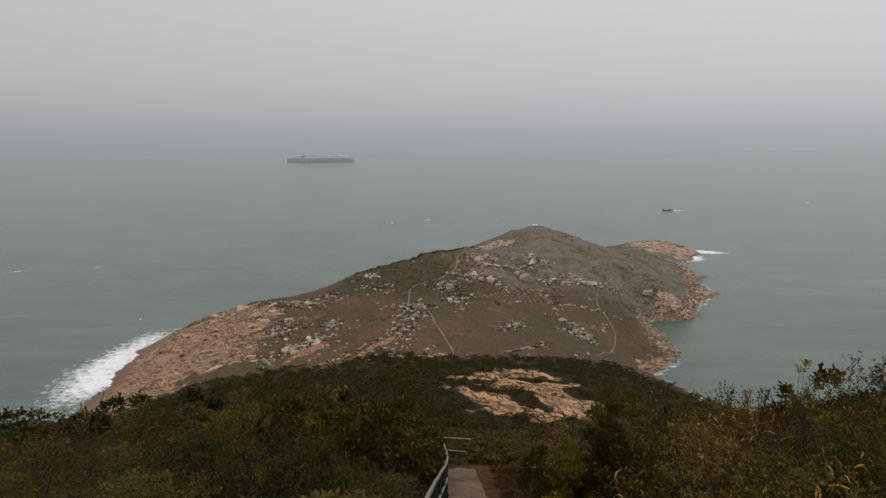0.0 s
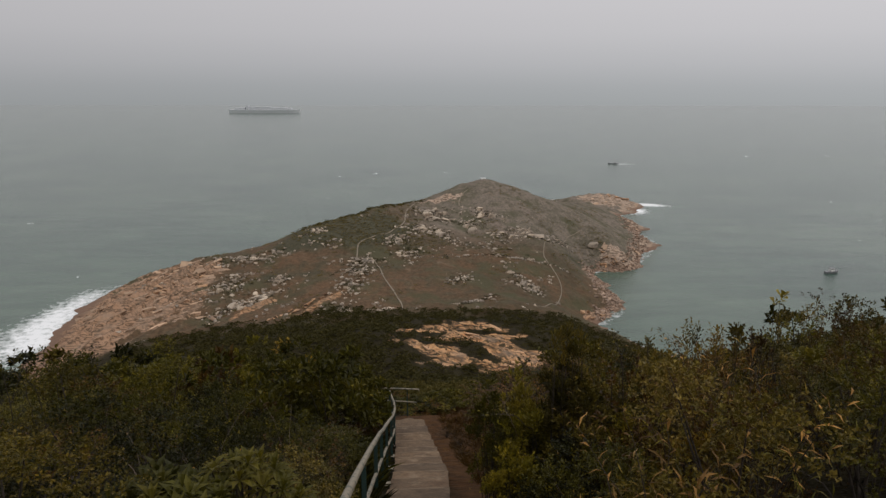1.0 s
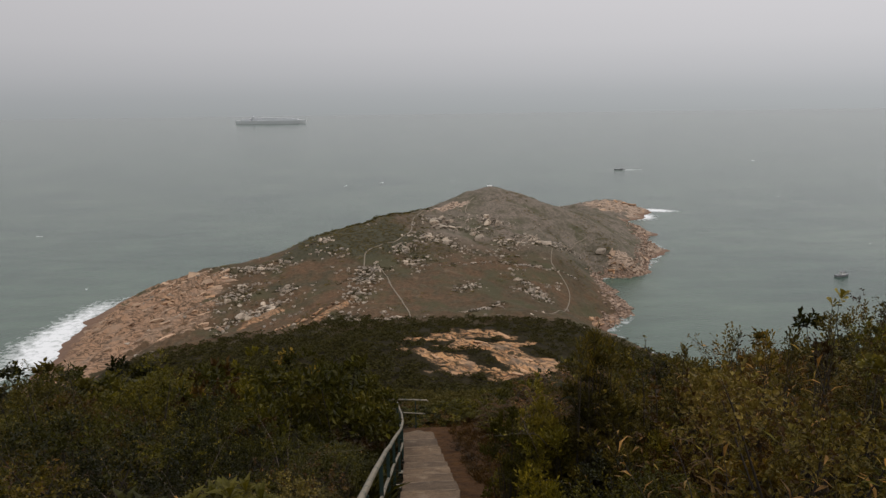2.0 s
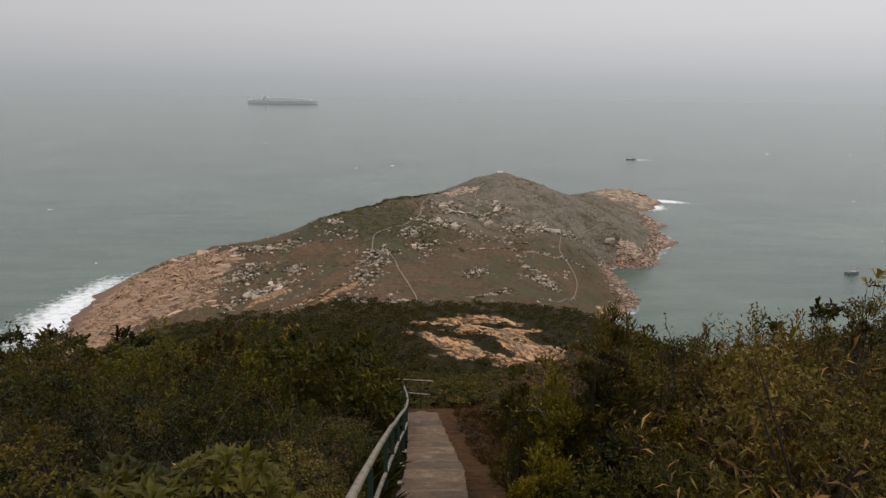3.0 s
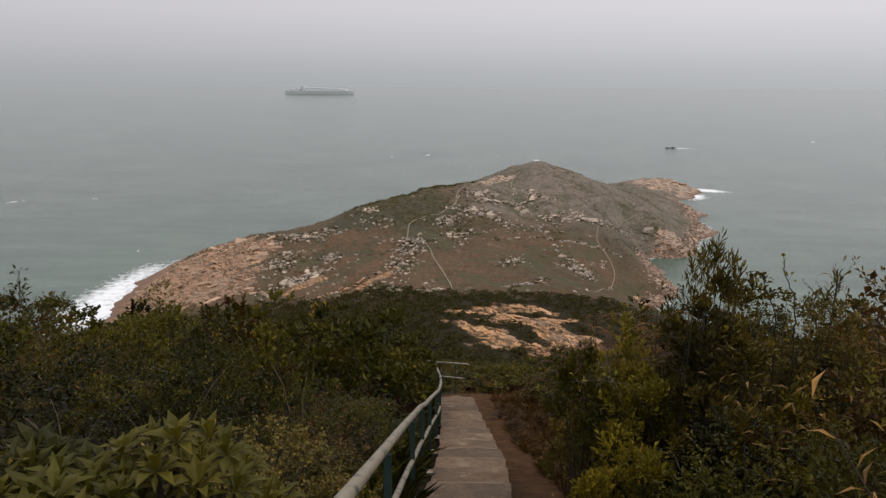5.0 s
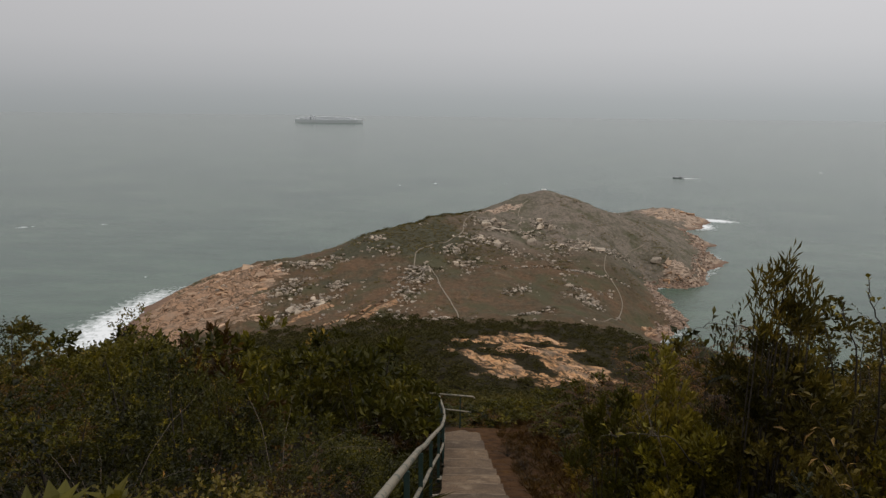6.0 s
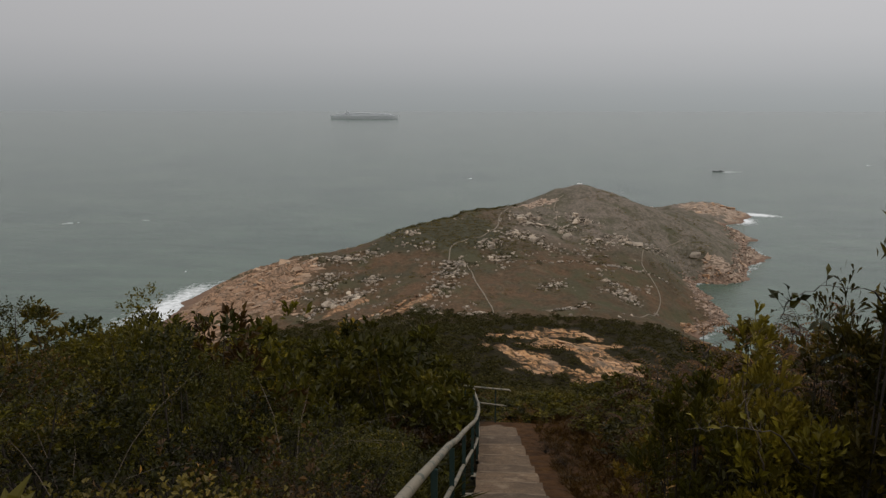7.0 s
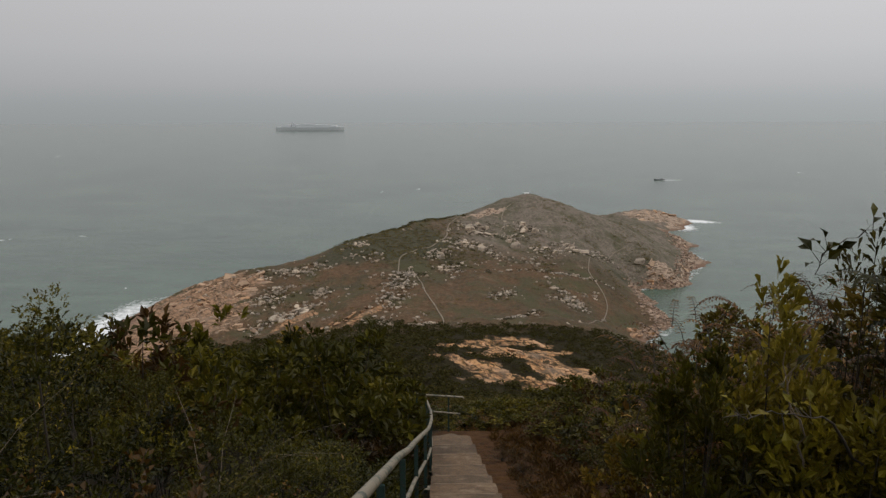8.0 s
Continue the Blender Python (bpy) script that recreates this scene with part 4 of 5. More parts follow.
# ---- shrubs ----
def leaf_arrays(base, way, up, length, width, fold=0.22, droop=0.15, widest=0.5):
    """Folded pointed leaves: five points, four triangles each."""
    n = len(base)
    side = unit(np.cross(way, up))
    nor = np.cross(side, way)
    L, W = length[:, None], width[:, None]
    mid = base + way * L * widest
    tip = base + way * L - nor * L * droop
    a = mid + side * W * 0.5 + nor * W * fold
    b = mid - side * W * 0.5 + nor * W * fold
    V = np.stack([base, a, mid, b, tip], 1).reshape(-1, 3)
    k = (np.arange(n) * 5)[:, None]
    T = np.concatenate([k + np.array([[0, 1, 2]]), k + np.array([[0, 2, 3]]), k + np.array([[1, 4, 2]]), k + np.array([[2, 4, 3]])])
    return V, T


def slim_leaves(base, way, up, length, width, fold=0.22, droop=0.15, widest=0.5):
    """Leaves folded along the rib: four points, two triangles each."""
    n = len(base)
    side = unit(np.cross(way, up))
    nor = np.cross(side, way)
    L, W = length[:, None], width[:, None]
    tip = base + way * L - nor * L * droop
    a = base + way * L * widest + side * W * 0.5 + nor * W * fold
    b = base + way * L * widest - side * W * 0.5 + nor * W * fold
    V = np.stack([base, a, tip, b], 1).reshape(-1, 3)
    k = (np.arange(n) * 4)[:, None]
    return V, np.concatenate([k + np.array([[0, 1, 2]]), k + np.array([[0, 2, 3]])])


def round_leaves(base, way, up, length, width):
    """Blunt leaves, widest near the end, folded along the rib: eight points, eight triangles each."""
    n = len(base)
    side = unit(np.cross(way, up))
    nor = np.cross(side, way)
    L, W = length[:, None], width[:, None]
    at = lambda f, w, d: base + way * L * f + side * W * w + nor * (abs(w) * W * 0.25 - L * d)
    V = np.stack([base, at(0.45, 0.27, 0), at(0.45, 0, 0), at(0.45, -0.27, 0), at(0.84, 0.5, 0.07), at(0.86, 0, 0.07), at(0.84, -0.5, 0.07), at(1.0, 0, 0.16)], 1).reshape(-1, 3)
    k = (np.arange(n) * 8)[:, None]
    T = np.concatenate([k + np.array([t]) for t in ((0, 1, 2), (0, 2, 3), (1, 4, 5), (1, 5, 2), (2, 5, 6), (2, 6, 3), (4, 7, 5), (5, 7, 6))])
    return V, T


def crown(seed, radius, height, lobes, sprays, per, leaf_l, leaf_w, tuft, spiky=0.0, droop=0.15, full=False):
    """An uneven crown: rounded lobes on the stems, sprays of leaves over each lobe, gaps between."""
    g = np.random.default_rng(seed)
    az = np.arange(lobes) * 2.4 + g.uniform(-0.6, 0.6, lobes)
    q = np.sqrt((np.arange(lobes) + 0.3) / lobes)
    lift = np.sqrt(np.clip(1 - 0.8 * q * q, 0.08, 1)) * g.uniform(0.62, 1.0, lobes)
    lift[int(g.integers(min(3, lobes)))] = 1.0
    size = radius * g.uniform(0.24, 0.46, lobes)
    centre = np.c_[np.cos(az) * q * radius * 0.85, np.sin(az) * q * radius * 0.85, np.maximum(lift * height - size * 0.75, 0.12 * height)]
    who = np.repeat(np.arange(lobes), sprays)
    n = len(who)
    d = g.normal(0, 1, (n, 3))
    d[:, 2] = np.where(g.random(n) < 0.85, np.abs(d[:, 2]), d[:, 2]) + 0.25
    d = unit(d)
    heads = centre[who] + d * size[who][:, None] * g.uniform(0.55, 1.1, (n, 1)) ** 0.7 * np.array([1, 1, 0.85 + spiky])
    heads[:, 2] = np.maximum(heads[:, 2], 0.06 * height)
    out = unit(d + np.array([0, 0, 0.3 + spiky]))
    leaf_of = np.repeat(np.arange(n), per)
    m = len(leaf_of)
    jit = unit(g.normal(0, 1, (m, 3)))
    way = unit(out[leaf_of] * (0.6 + spiky) + jit * 0.85 + np.array([0, 0, 0.15]))
    base = heads[leaf_of] + out[leaf_of] * (g.random(m)[:, None] - 0.7) * tuft * 1.15 + jit * tuft * 0.12
    up = unit(g.normal(0, 0.6, (m, 3)) + out[leaf_of] * 0.75 + np.array([0, 0, 0.25]))
    s = g.uniform(0.55, 1.3, m)
    V, T = round_leaves(base, way, up, leaf_l * s, leaf_w * s) if full else slim_leaves(base, way, up, leaf_l * s, leaf_w * s, droop=droop, widest=0.55)
    tone = np.clip(0.5 * g.random(lobes)[who] + 0.5 * g.random(n), 0, 1)[leaf_of]
    return V, T, np.repeat(tone, 8 if full else 4), centre


def leafy(name, V, T, tone, mat, parent):
    me = mesh_tris(name, V, T)
    give(me, "tone", tone)
    return part(name, me, mat, parent)


def tubes(curves, sides=5):
    """Many tapering stems as one mesh: curves of (points, radii)."""
    V, T = [], []
    for pts, rad in curves:
        k0 = len(V)
        for p, r in zip(pts, rad):
            for j in range(sides):
                a = 2 * math.pi * j / sides
                V.append(np.asarray(p) + r * np.array([math.cos(a), math.sin(a), 0.3 * math.cos(a)]))
        for i in range(len(pts) - 1):
            for j in range(sides):
                a, b = k0 + i * sides + j, k0 + i * sides + (j + 1) % sides
                T += [(a, b, b + sides), (a, b + sides, a + sides)]
    return mesh_tris("stem", np.array(V), np.array(T), False)


def make_shrub(label, seed, layers, radius=1.15, height=2.0, thick=0.017):
    """layers: (part name, lobes, sprays a lobe, leaves a spray, length, width, tuft, spiky, material)."""
    thing = tagged(new("shrub"), label, "shrub", "shrubs on the hillside")
    g = np.random.default_rng(seed)
    for k, (part_name, nl, ns, per, ll, lw, tuft, spiky, mat) in enumerate(layers):
        V, T, tone, centre = crown(seed + 37 * k, radius, height * (1 + 0.02 * k), max(3, int(nl * 0.92)), ns, per, ll, lw, tuft, spiky)
        leafy(part_name, V, T, tone, mat, thing)
        if k == 0:
            curves = []
            for c in centre:
                foot = np.array([g.normal(0, 0.05), g.normal(0, 0.05), -0.35])
                curves.append(([foot, c * [0.4, 0.4, 0.5], c, c * [1.2, 1.2, 1] + [0, 0, 0.12 * height]], [thick, thick * 0.7, thick * 0.4, thick * 0.1]))
            part("stem", tubes(curves), M_BARK, thing)
    return thing


NEAR = [
    make_shrub("dense dark green small-leaved shrub on the slope", 11, [("foliage", 13, 49, 12, 0.045, 0.023, 0.13, 0.0, M_LEAF_DARK), ("young_foliage", 3, 13, 9, 0.036, 0.018, 0.1, 0.2, M_LEAF_LIME)]),
    make_shrub("olive green bushy shrub with rusty leaves", 12, [("foliage", 13, 45, 12, 0.043, 0.023, 0.13, 0.05, M_LEAF_MID), ("old_foliage", 5, 20, 9, 0.043, 0.021, 0.12, 0.0, M_LEAF_RUST)]),
    make_shrub("dark shrub with patches of yellow-green new leaves", 13, [("foliage", 12, 45, 12, 0.043, 0.025, 0.13, 0.0, M_LEAF_DARK), ("young_foliage", 6, 28, 10, 0.042, 0.021, 0.1, 0.3, M_LEAF_LIME)]),
    make_shrub("upright shrub with narrow olive leaves", 14, [("foliage", 12, 43, 12, 0.060, 0.017, 0.16, 0.5, M_LEAF_MID), ("old_foliage", 3, 11, 8, 0.060, 0.013, 0.14, 0.5, M_LEAF_DRY)]),
    make_shrub("dark shrub with rounded leaves", 16, [("foliage", 13, 49, 11, 0.039, 0.030, 0.12, 0.0, M_LEAF_GREY), ("old_foliage", 4, 18, 9, 0.039, 0.028, 0.12, 0.0, M_LEAF_RUST)]),
    make_shrub("rusty brown shrub half out of leaf", 17, [("foliage", 12, 39, 11, 0.042, 0.018, 0.14, 0.1, M_LEAF_RUST), ("young_foliage", 6, 22, 10, 0.041, 0.020, 0.12, 0.1, M_LEAF_MID)]),
    make_shrub("warm olive shrub with pale yellowish tips", 18, [("foliage", 14, 49, 12, 0.039, 0.023, 0.12, 0.0, M_LEAF_WARM), ("young_foliage", 7, 18, 9, 0.037, 0.019, 0.1, 0.2, M_LEAF_LIME), ("old_foliage", 3, 9, 7, 0.054, 0.017, 0.12, 0.2, M_LEAF_DRY)]),
]
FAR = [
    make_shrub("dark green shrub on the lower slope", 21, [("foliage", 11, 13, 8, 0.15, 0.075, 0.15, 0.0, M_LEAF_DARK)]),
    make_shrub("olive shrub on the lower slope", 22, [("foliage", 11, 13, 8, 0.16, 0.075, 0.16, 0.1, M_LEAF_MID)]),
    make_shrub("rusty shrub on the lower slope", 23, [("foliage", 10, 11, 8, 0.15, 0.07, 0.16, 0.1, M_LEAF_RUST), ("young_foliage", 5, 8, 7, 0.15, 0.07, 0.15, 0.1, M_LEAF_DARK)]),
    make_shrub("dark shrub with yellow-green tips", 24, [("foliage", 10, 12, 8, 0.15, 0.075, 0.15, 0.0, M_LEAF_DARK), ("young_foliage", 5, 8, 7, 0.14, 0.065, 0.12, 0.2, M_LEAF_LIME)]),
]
g = np.random.default_rng(21)


def allowed(x, y):
    """Canopy height over the level of the steps."""
    if x < 0.5:
        a = float(np.interp(y, (5, 8, 11, 14, 17, 23, 30), (1.85, 2.15, 2.4, 2.88, 3.32, 3.1, 3.2)))
        a -= 0.12 * max(0, -x - 8) + 0.25 * max(0, 2.0 + x) * (y > 16)
    else:
        mid = float(np.interp(y, (5, 8, 12, 14, 17, 20, 23, 30), (2.15, 2.42, 2.68, 2.8, 2.75, 2.1, 1.3, 0.8)))
        edge = float(np.interp(y, (5, 8, 12, 14, 17, 20, 23, 30), (1.9, 2.3, 2.5, 2.5, 2.3, 1.5, 0.6, 0.35)))
        a = edge + (mid - edge) * float(smooth(1.8, 4.0, x)) + 0.13 * max(0, x - 4)
    return a


def plant(kinds, weights, x, y, top, tilt=6):
    z = float(ground_height(x, y))
    size = min(max((top - z) / 2.0, 0.3), 1.9)
    k = int(g.choice(len(kinds), p=weights))
    ob = copy_thing(kinds[k], pose(x, y, z - 0.05, g.uniform(-tilt, tilt), g.uniform(-tilt, tilt), g.uniform(0, 360)))
    wide = 0.62 + 0.38 * size
    ob.scale = (wide * g.uniform(0.9, 1.12), wide * g.uniform(0.9, 1.12), size)
    return ob


for side in (-1, 1):
    y = 4.8
    while y < 31:
        near = y < 13.2
        gap = (1.45 if side < 0 else 1.3) if near else 2.1
        x = 1.5 if side < 0 else (1.75 if y < 9.0 else 2.6 if y < 14 else 3.1)
        first = True
        while x < 3.2 + 0.62 * y:
            xx = 0.35 + side * x + g.uniform(-0.35, 0.35) * (not first)
            yy = y + g.uniform(-0.5, 0.5)
            if yy > 5.0:
                top = rise(yy) + allowed(xx, yy) * g.uniform(0.62, 1.02) - ((0.9 if side < 0 else 0.65) if first else 0)
                if near:
                    w = [0.16, 0.16, 0.40, 0.03, 0.15, 0.06, 0.04] if xx < -3.2 else [0.33, 0.13, 0.19, 0.02, 0.15, 0.14, 0.04] if side < 0 else [0.16, 0.24, 0.08, 0.03, 0.24, 0.09, 0.16] if 2.4 < xx < 3.2 else [0.26, 0.24, 0.06, 0.02, 0.26, 0.14, 0.02] if xx < 3 else [0.26, 0.22, 0.05, 0.05, 0.24, 0.13, 0.05]
                    if side > 0 and yy < 6.9:
                        w = [0.50, 0.12, 0.10, 0.0, 0.20, 0.08, 0.0]
                    plant(NEAR, w, xx, yy, top)
                else:
                    # weighted to dark leaves, which stand in for shade on the lower slope
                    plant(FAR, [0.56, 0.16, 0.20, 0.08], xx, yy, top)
            first = False
            x += gap * g.uniform(0.85, 1.15)
        y += gap * 0.92
# round the landing: mostly dark-leaved kinds, so leaf colour carries the shade
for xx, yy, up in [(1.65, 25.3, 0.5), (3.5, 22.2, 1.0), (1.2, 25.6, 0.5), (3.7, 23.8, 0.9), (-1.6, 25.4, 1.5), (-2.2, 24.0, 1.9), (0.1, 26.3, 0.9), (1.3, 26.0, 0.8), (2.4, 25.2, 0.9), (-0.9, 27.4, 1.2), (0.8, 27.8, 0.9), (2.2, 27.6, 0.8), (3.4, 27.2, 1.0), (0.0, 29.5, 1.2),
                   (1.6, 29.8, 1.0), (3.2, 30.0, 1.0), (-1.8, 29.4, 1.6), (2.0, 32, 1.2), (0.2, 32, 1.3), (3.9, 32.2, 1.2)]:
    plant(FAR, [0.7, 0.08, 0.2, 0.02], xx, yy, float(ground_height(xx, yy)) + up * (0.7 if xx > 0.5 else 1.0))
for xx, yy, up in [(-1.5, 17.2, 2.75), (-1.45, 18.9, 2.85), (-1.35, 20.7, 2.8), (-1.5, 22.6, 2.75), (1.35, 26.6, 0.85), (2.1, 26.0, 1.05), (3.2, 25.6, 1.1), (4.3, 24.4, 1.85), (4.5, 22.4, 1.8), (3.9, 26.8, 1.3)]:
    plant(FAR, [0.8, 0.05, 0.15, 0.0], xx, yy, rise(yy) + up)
for k in NEAR + FAR:
    for o in (*k.children_recursive, k):
        bpy.data.objects.remove(o)


# ---- single plants beside the steps ----
def shoots(label, x, y, count, height, spread, per, leaf_l, leaf_w, mat, seed, angle=0.9, start=0.4, arch=0.15, widest=0.5, droop=0.15, stem=0.009, name="plant", top=0.0, bark=None):
    """A plant of slender shoots with leaves set along them."""
    g = np.random.default_rng(seed)
    thing = tagged(new(name), label, "plant", "plants beside the steps")
    z0 = float(ground_height(x, y))
    thing.location = (x, y, z0 - 0.05)
    if top:
        height = max(top - z0, 0.5)
    curves, B, W, U, S, tone = [], [], [], [], [], []
    for k in range(count):
        a = g.uniform(0, 2 * math.pi)
        h = height * g.uniform(0.7, 1.0) if k else height
        lean = spread * math.sqrt(g.random())
        t = np.linspace(0, 1, 9)
        bend = lean * t ** 1.6 + arch * height * t ** 4
        pts = np.c_[np.cos(a) * bend, np.sin(a) * bend, h * (t - arch * 0.6 * t ** 5)] + g.normal(0, 0.008, (9, 3))
        curves.append((pts, stem * (1.15 - t)))
        f = np.linspace(start, 1.0, per) + g.uniform(-0.01, 0.01, per)
        f = np.clip(f, 0, 1)
        p = np.stack([np.interp(f, t, pts[:, c]) for c in range(3)], 1)
        d = unit(np.stack([np.interp(np.minimum(f + 0.06, 1.02), t, pts[:, c]) - np.interp(f - 0.06, t, pts[:, c]) for c in range(3)], 1))
        az = np.arange(per) * 2.4 + g.uniform(-0.3, 0.3, per)
        side = unit(np.cross(d, np.array([[0.3, 0.9, 0.2]])))
        other = np.cross(d, side)
        w = unit(d * math.cos(angle) + (side * np.cos(az)[:, None] + other * np.sin(az)[:, None]) * math.sin(angle))
        B.append(p), W.append(w), U.append(unit(d + np.array([0, 0, 0.6]))), S.append(g.uniform(0.7, 1.2, per) * (1.15 - 0.45 * f))
        tone.append(np.full(per, g.random()))
    V, T = leaf_arrays(np.concatenate(B), np.concatenate(W), np.concatenate(U), leaf_l * np.concatenate(S), leaf_w * np.concatenate(S), droop=droop, widest=widest)
    part("stem", tubes(curves), bark or M_BARK, thing)
    leafy("foliage", V, T, np.repeat(np.concatenate(tone), 5), mat, thing)
    return thing


def rosettes(label, x, y, count, height, spread, seed):
    """Broad leaves in whorls at the ends of short stems."""
    g = np.random.default_rng(seed)
    thing = tagged(new("broad_leaved_plant"), label, "plant", "plants beside the steps")
    z0 = float(ground_height(x, y))
    thing.location = (x, y, z0 - 0.05)
    curves, B, W, U, S, tone = [], [], [], [], [], []
    for k in range(count):
        a, q = k * 2.4, spread * math.sqrt((k + 0.4) / count)
        head = np.array([math.cos(a) * q, math.sin(a) * q, height * (1 - 0.35 * (q / spread) ** 2) * g.uniform(0.85, 1.0)])
        curves.append(([np.array([0, 0, -0.2]), head * [0.6, 0.6, 0.5], head], [0.02, 0.014, 0.008]))
        m = 20
        az = np.arange(m) * 2.4 + g.uniform(0, 6)
        el = np.linspace(1.2, -0.5, m) + g.uniform(-0.25, 0.25, m)
        B.append(head + np.zeros((m, 3)))
        W.append(np.c_[np.cos(az) * np.cos(el), np.sin(az) * np.cos(el), np.sin(el)])
        U.append(np.c_[-np.cos(az) * 0.4, -np.sin(az) * 0.4, np.ones(m)])
        S.append(g.uniform(0.55, 1.2, m))
        tone.append(np.clip(g.random() * 0.7 + g.random(m) * 0.3, 0, 1))
    V, T = leaf_arrays(np.concatenate(B), unit(np.concatenate(W)), unit(np.concatenate(U)), 0.175 * np.concatenate(S), 0.052 * np.concatenate(S), droop=0.2, widest=0.62)
    part("stem", tubes(curves), M_BARK, thing)
    leafy("foliage", V, T, np.repeat(np.concatenate(tone), 5), M_LEAF_ROSETTE, thing)


def frond_plant(label, x, y, count, height, spread, pairs, leaf_l, leaf_w, mat, seed, frond=0.45):
    """Feathery compound leaves: leaflets in pairs along arching ribs."""
    g = np.random.default_rng(seed)
    thing = tagged(new("fern_leaved_plant"), label, "plant", "plants beside the steps")
    z0 = float(ground_height(x, y))
    thing.location = (x, y, z0 - 0.05)
    curves, B, W, U, S, tone = [], [], [], [], [], []
    for k in range(count):
        a, q = g.uniform(0, 2 * math.pi), spread * math.sqrt(g.random())
        foot = np.array([math.cos(a) * q, math.sin(a) * q, height * g.uniform(0.74, 0.97)])
        b = g.uniform(0, 2 * math.pi)
        t = np.linspace(0, 1, pairs)
        d0 = np.array([math.cos(b), math.sin(b), 0])
        pts = foot + np.outer(frond * t * 0.85, d0) + np.outer(frond * (0.75 * t - 0.75 * t ** 2.2), [0, 0, 1])
        stalk = [[0, 0, -0.2], foot * [0.5, 0.5, 0.5]] if k == 0 else [foot - d0 * 0.04 - [0, 0, 0.06]]
        curves.append((np.vstack([stalk, pts[::3]]), np.linspace(0.0028, 0.0008, len(stalk) + len(pts[::3]))))
        side = np.cross(d0, [0, 0, 1])
        for sgn in (-1, 1):
            B.append(pts)
            W.append(unit(np.tile(side * sgn + d0 * 0.45, (pairs, 1)) + g.normal(0, 0.08, (pairs, 3)) + [0, 0, -0.15]))
            U.append(np.tile([0, 0, 1.0], (pairs, 1)))
            S.append((1 - 0.6 * t) * g.uniform(0.85, 1.1, pairs))
            tone.append(np.full(pairs, g.random()))
    V, T = leaf_arrays(np.concatenate(B), np.concatenate(W), np.concatenate(U), leaf_l * np.concatenate(S), leaf_w * np.concatenate(S))
    part("stem", tubes(curves), M_BARK, thing)
    leafy("foliage", V, T, np.repeat(np.concatenate(tone), 5), mat, thing)


def bush(label, x, y, top, radius, tall, lobes, sprays, per, leaf_l, leaf_w, mat, seed, spiky=0.3, tuft=0.09, full=False):
    """A leafy head of true size on stems that reach the ground."""
    thing = tagged(new("bush"), label, "shrub", "bushes beside the steps")
    z0 = float(ground_height(x, y)) - 0.05
    thing.location = (x, y, z0)
    lift = max(top - z0 - tall, 0.0)
    V, T, tone, centre = crown(seed, radius, tall, lobes, sprays, per, leaf_l, leaf_w, tuft, spiky, full=full)
    leafy("foliage", V + [0, 0, lift], T, tone, mat, thing)
    heads = centre + [0, 0, lift]
    part("stem", tubes([([np.array([0, 0, -0.2]), h * [0.5, 0.5, 0.55], h], [0.007, 0.005, 0.002]) for h in heads]), M_BARK, thing)


SLIM = "upright olive sprig standing above the bushes"
for k, (x, y, top, r, m) in enumerate([(2.21, 9.03, 126.32, 0.12, M_LEAF_WARM), (2.3, 8.3, 126.35, 0.12, M_LEAF_WARM), (3.88, 8.77, 126.62, 0.12, M_LEAF_MID), (3.43, 6.61, 127.36, 0.08, M_LEAF_RUST),
                                       (3.62, 7.34, 127.14, 0.05, M_LEAF_WARM), (3.55, 7.56, 127.02, 0.07, M_LEAF_MID), (3.15, 8.47, 126.62, 0.09, M_LEAF_WARM), (6.3, 10.2, 126.42, 0.15, M_LEAF_MID), (4.7, 8.4, 126.85, 0.07, M_LEAF_WARM)]):
    bush(SLIM, x, y, top, r, 0.62 if r > 0.15 else 0.45, 6, 11 if r > 0.15 else 4, 6, 0.06 if r > 0.15 else 0.056, 0.017, m, 71 + k, 0.9, 0.14, True)
SPRIG = "light green bush with rounded upright leaves"
bush(SPRIG, 1.68, 8.65, 126.13, 0.27, 0.9, 9, 17, 9, 0.054, 0.021, M_LEAF_TIP, 76, 0.9, 0.08, True)
bush(SPRIG, 2.3, 8.1, 126.15, 0.5, 1.2, 14, 16, 10, 0.05, 0.024, M_LEAF_WARM, 177, 0.3, 0.09)
bush("dark rounded olive bush in the scrub", 3.2, 8.3, 126.4, 0.65, 1.6, 14, 17, 10, 0.052, 0.026, M_LEAF_GREY, 178, 0.3)
bush(SPRIG, 2.9, 11.6, 125.1, 0.6, 1.4, 12, 20, 10, 0.07, 0.04, M_LEAF_WARM, 77, 0.3)
bush("dark rounded olive bush in the scrub", 2.0, 9.6, 125.3, 0.7, 1.4, 13, 24, 11, 0.058, 0.034, M_LEAF_MID, 179, 0.0)
shoots("arching dark shoot with drooping leaves", 1.9, 8.5, 2, 2.75, 0.12, 26, 0.045, 0.02, M_LEAF_DARK, 78, 1.9, 0.7, arch=0.12, droop=0.3, stem=0.008, top=126.12)
PLUME = "upright feathery sprig with narrow olive leaves"
for k, (x, y, top, r) in enumerate([(2.1, 8.2, 126.92, 0.05), (1.96, 8.14, 126.76, 0.04), (2.18, 8.22, 126.82, 0.06), (2.05, 8.18, 126.78, 0.05), (2.3, 8.25, 126.74, 0.06)]):
    bush(PLUME, x, y, top, r, 0.42, 3, 7, 5, 0.072, 0.012, M_LEAF_WARM, 300 + k, 1.0, 0.16)
bush("dense olive bush below the upright sprigs", 2.22, 8.3, 126.62, 0.36, 1.2, 13, 22, 10, 0.05, 0.020, M_LEAF_WARM, 306, 0.4)
CURL = "arching twig with paired leaflets hanging from a curled rib"
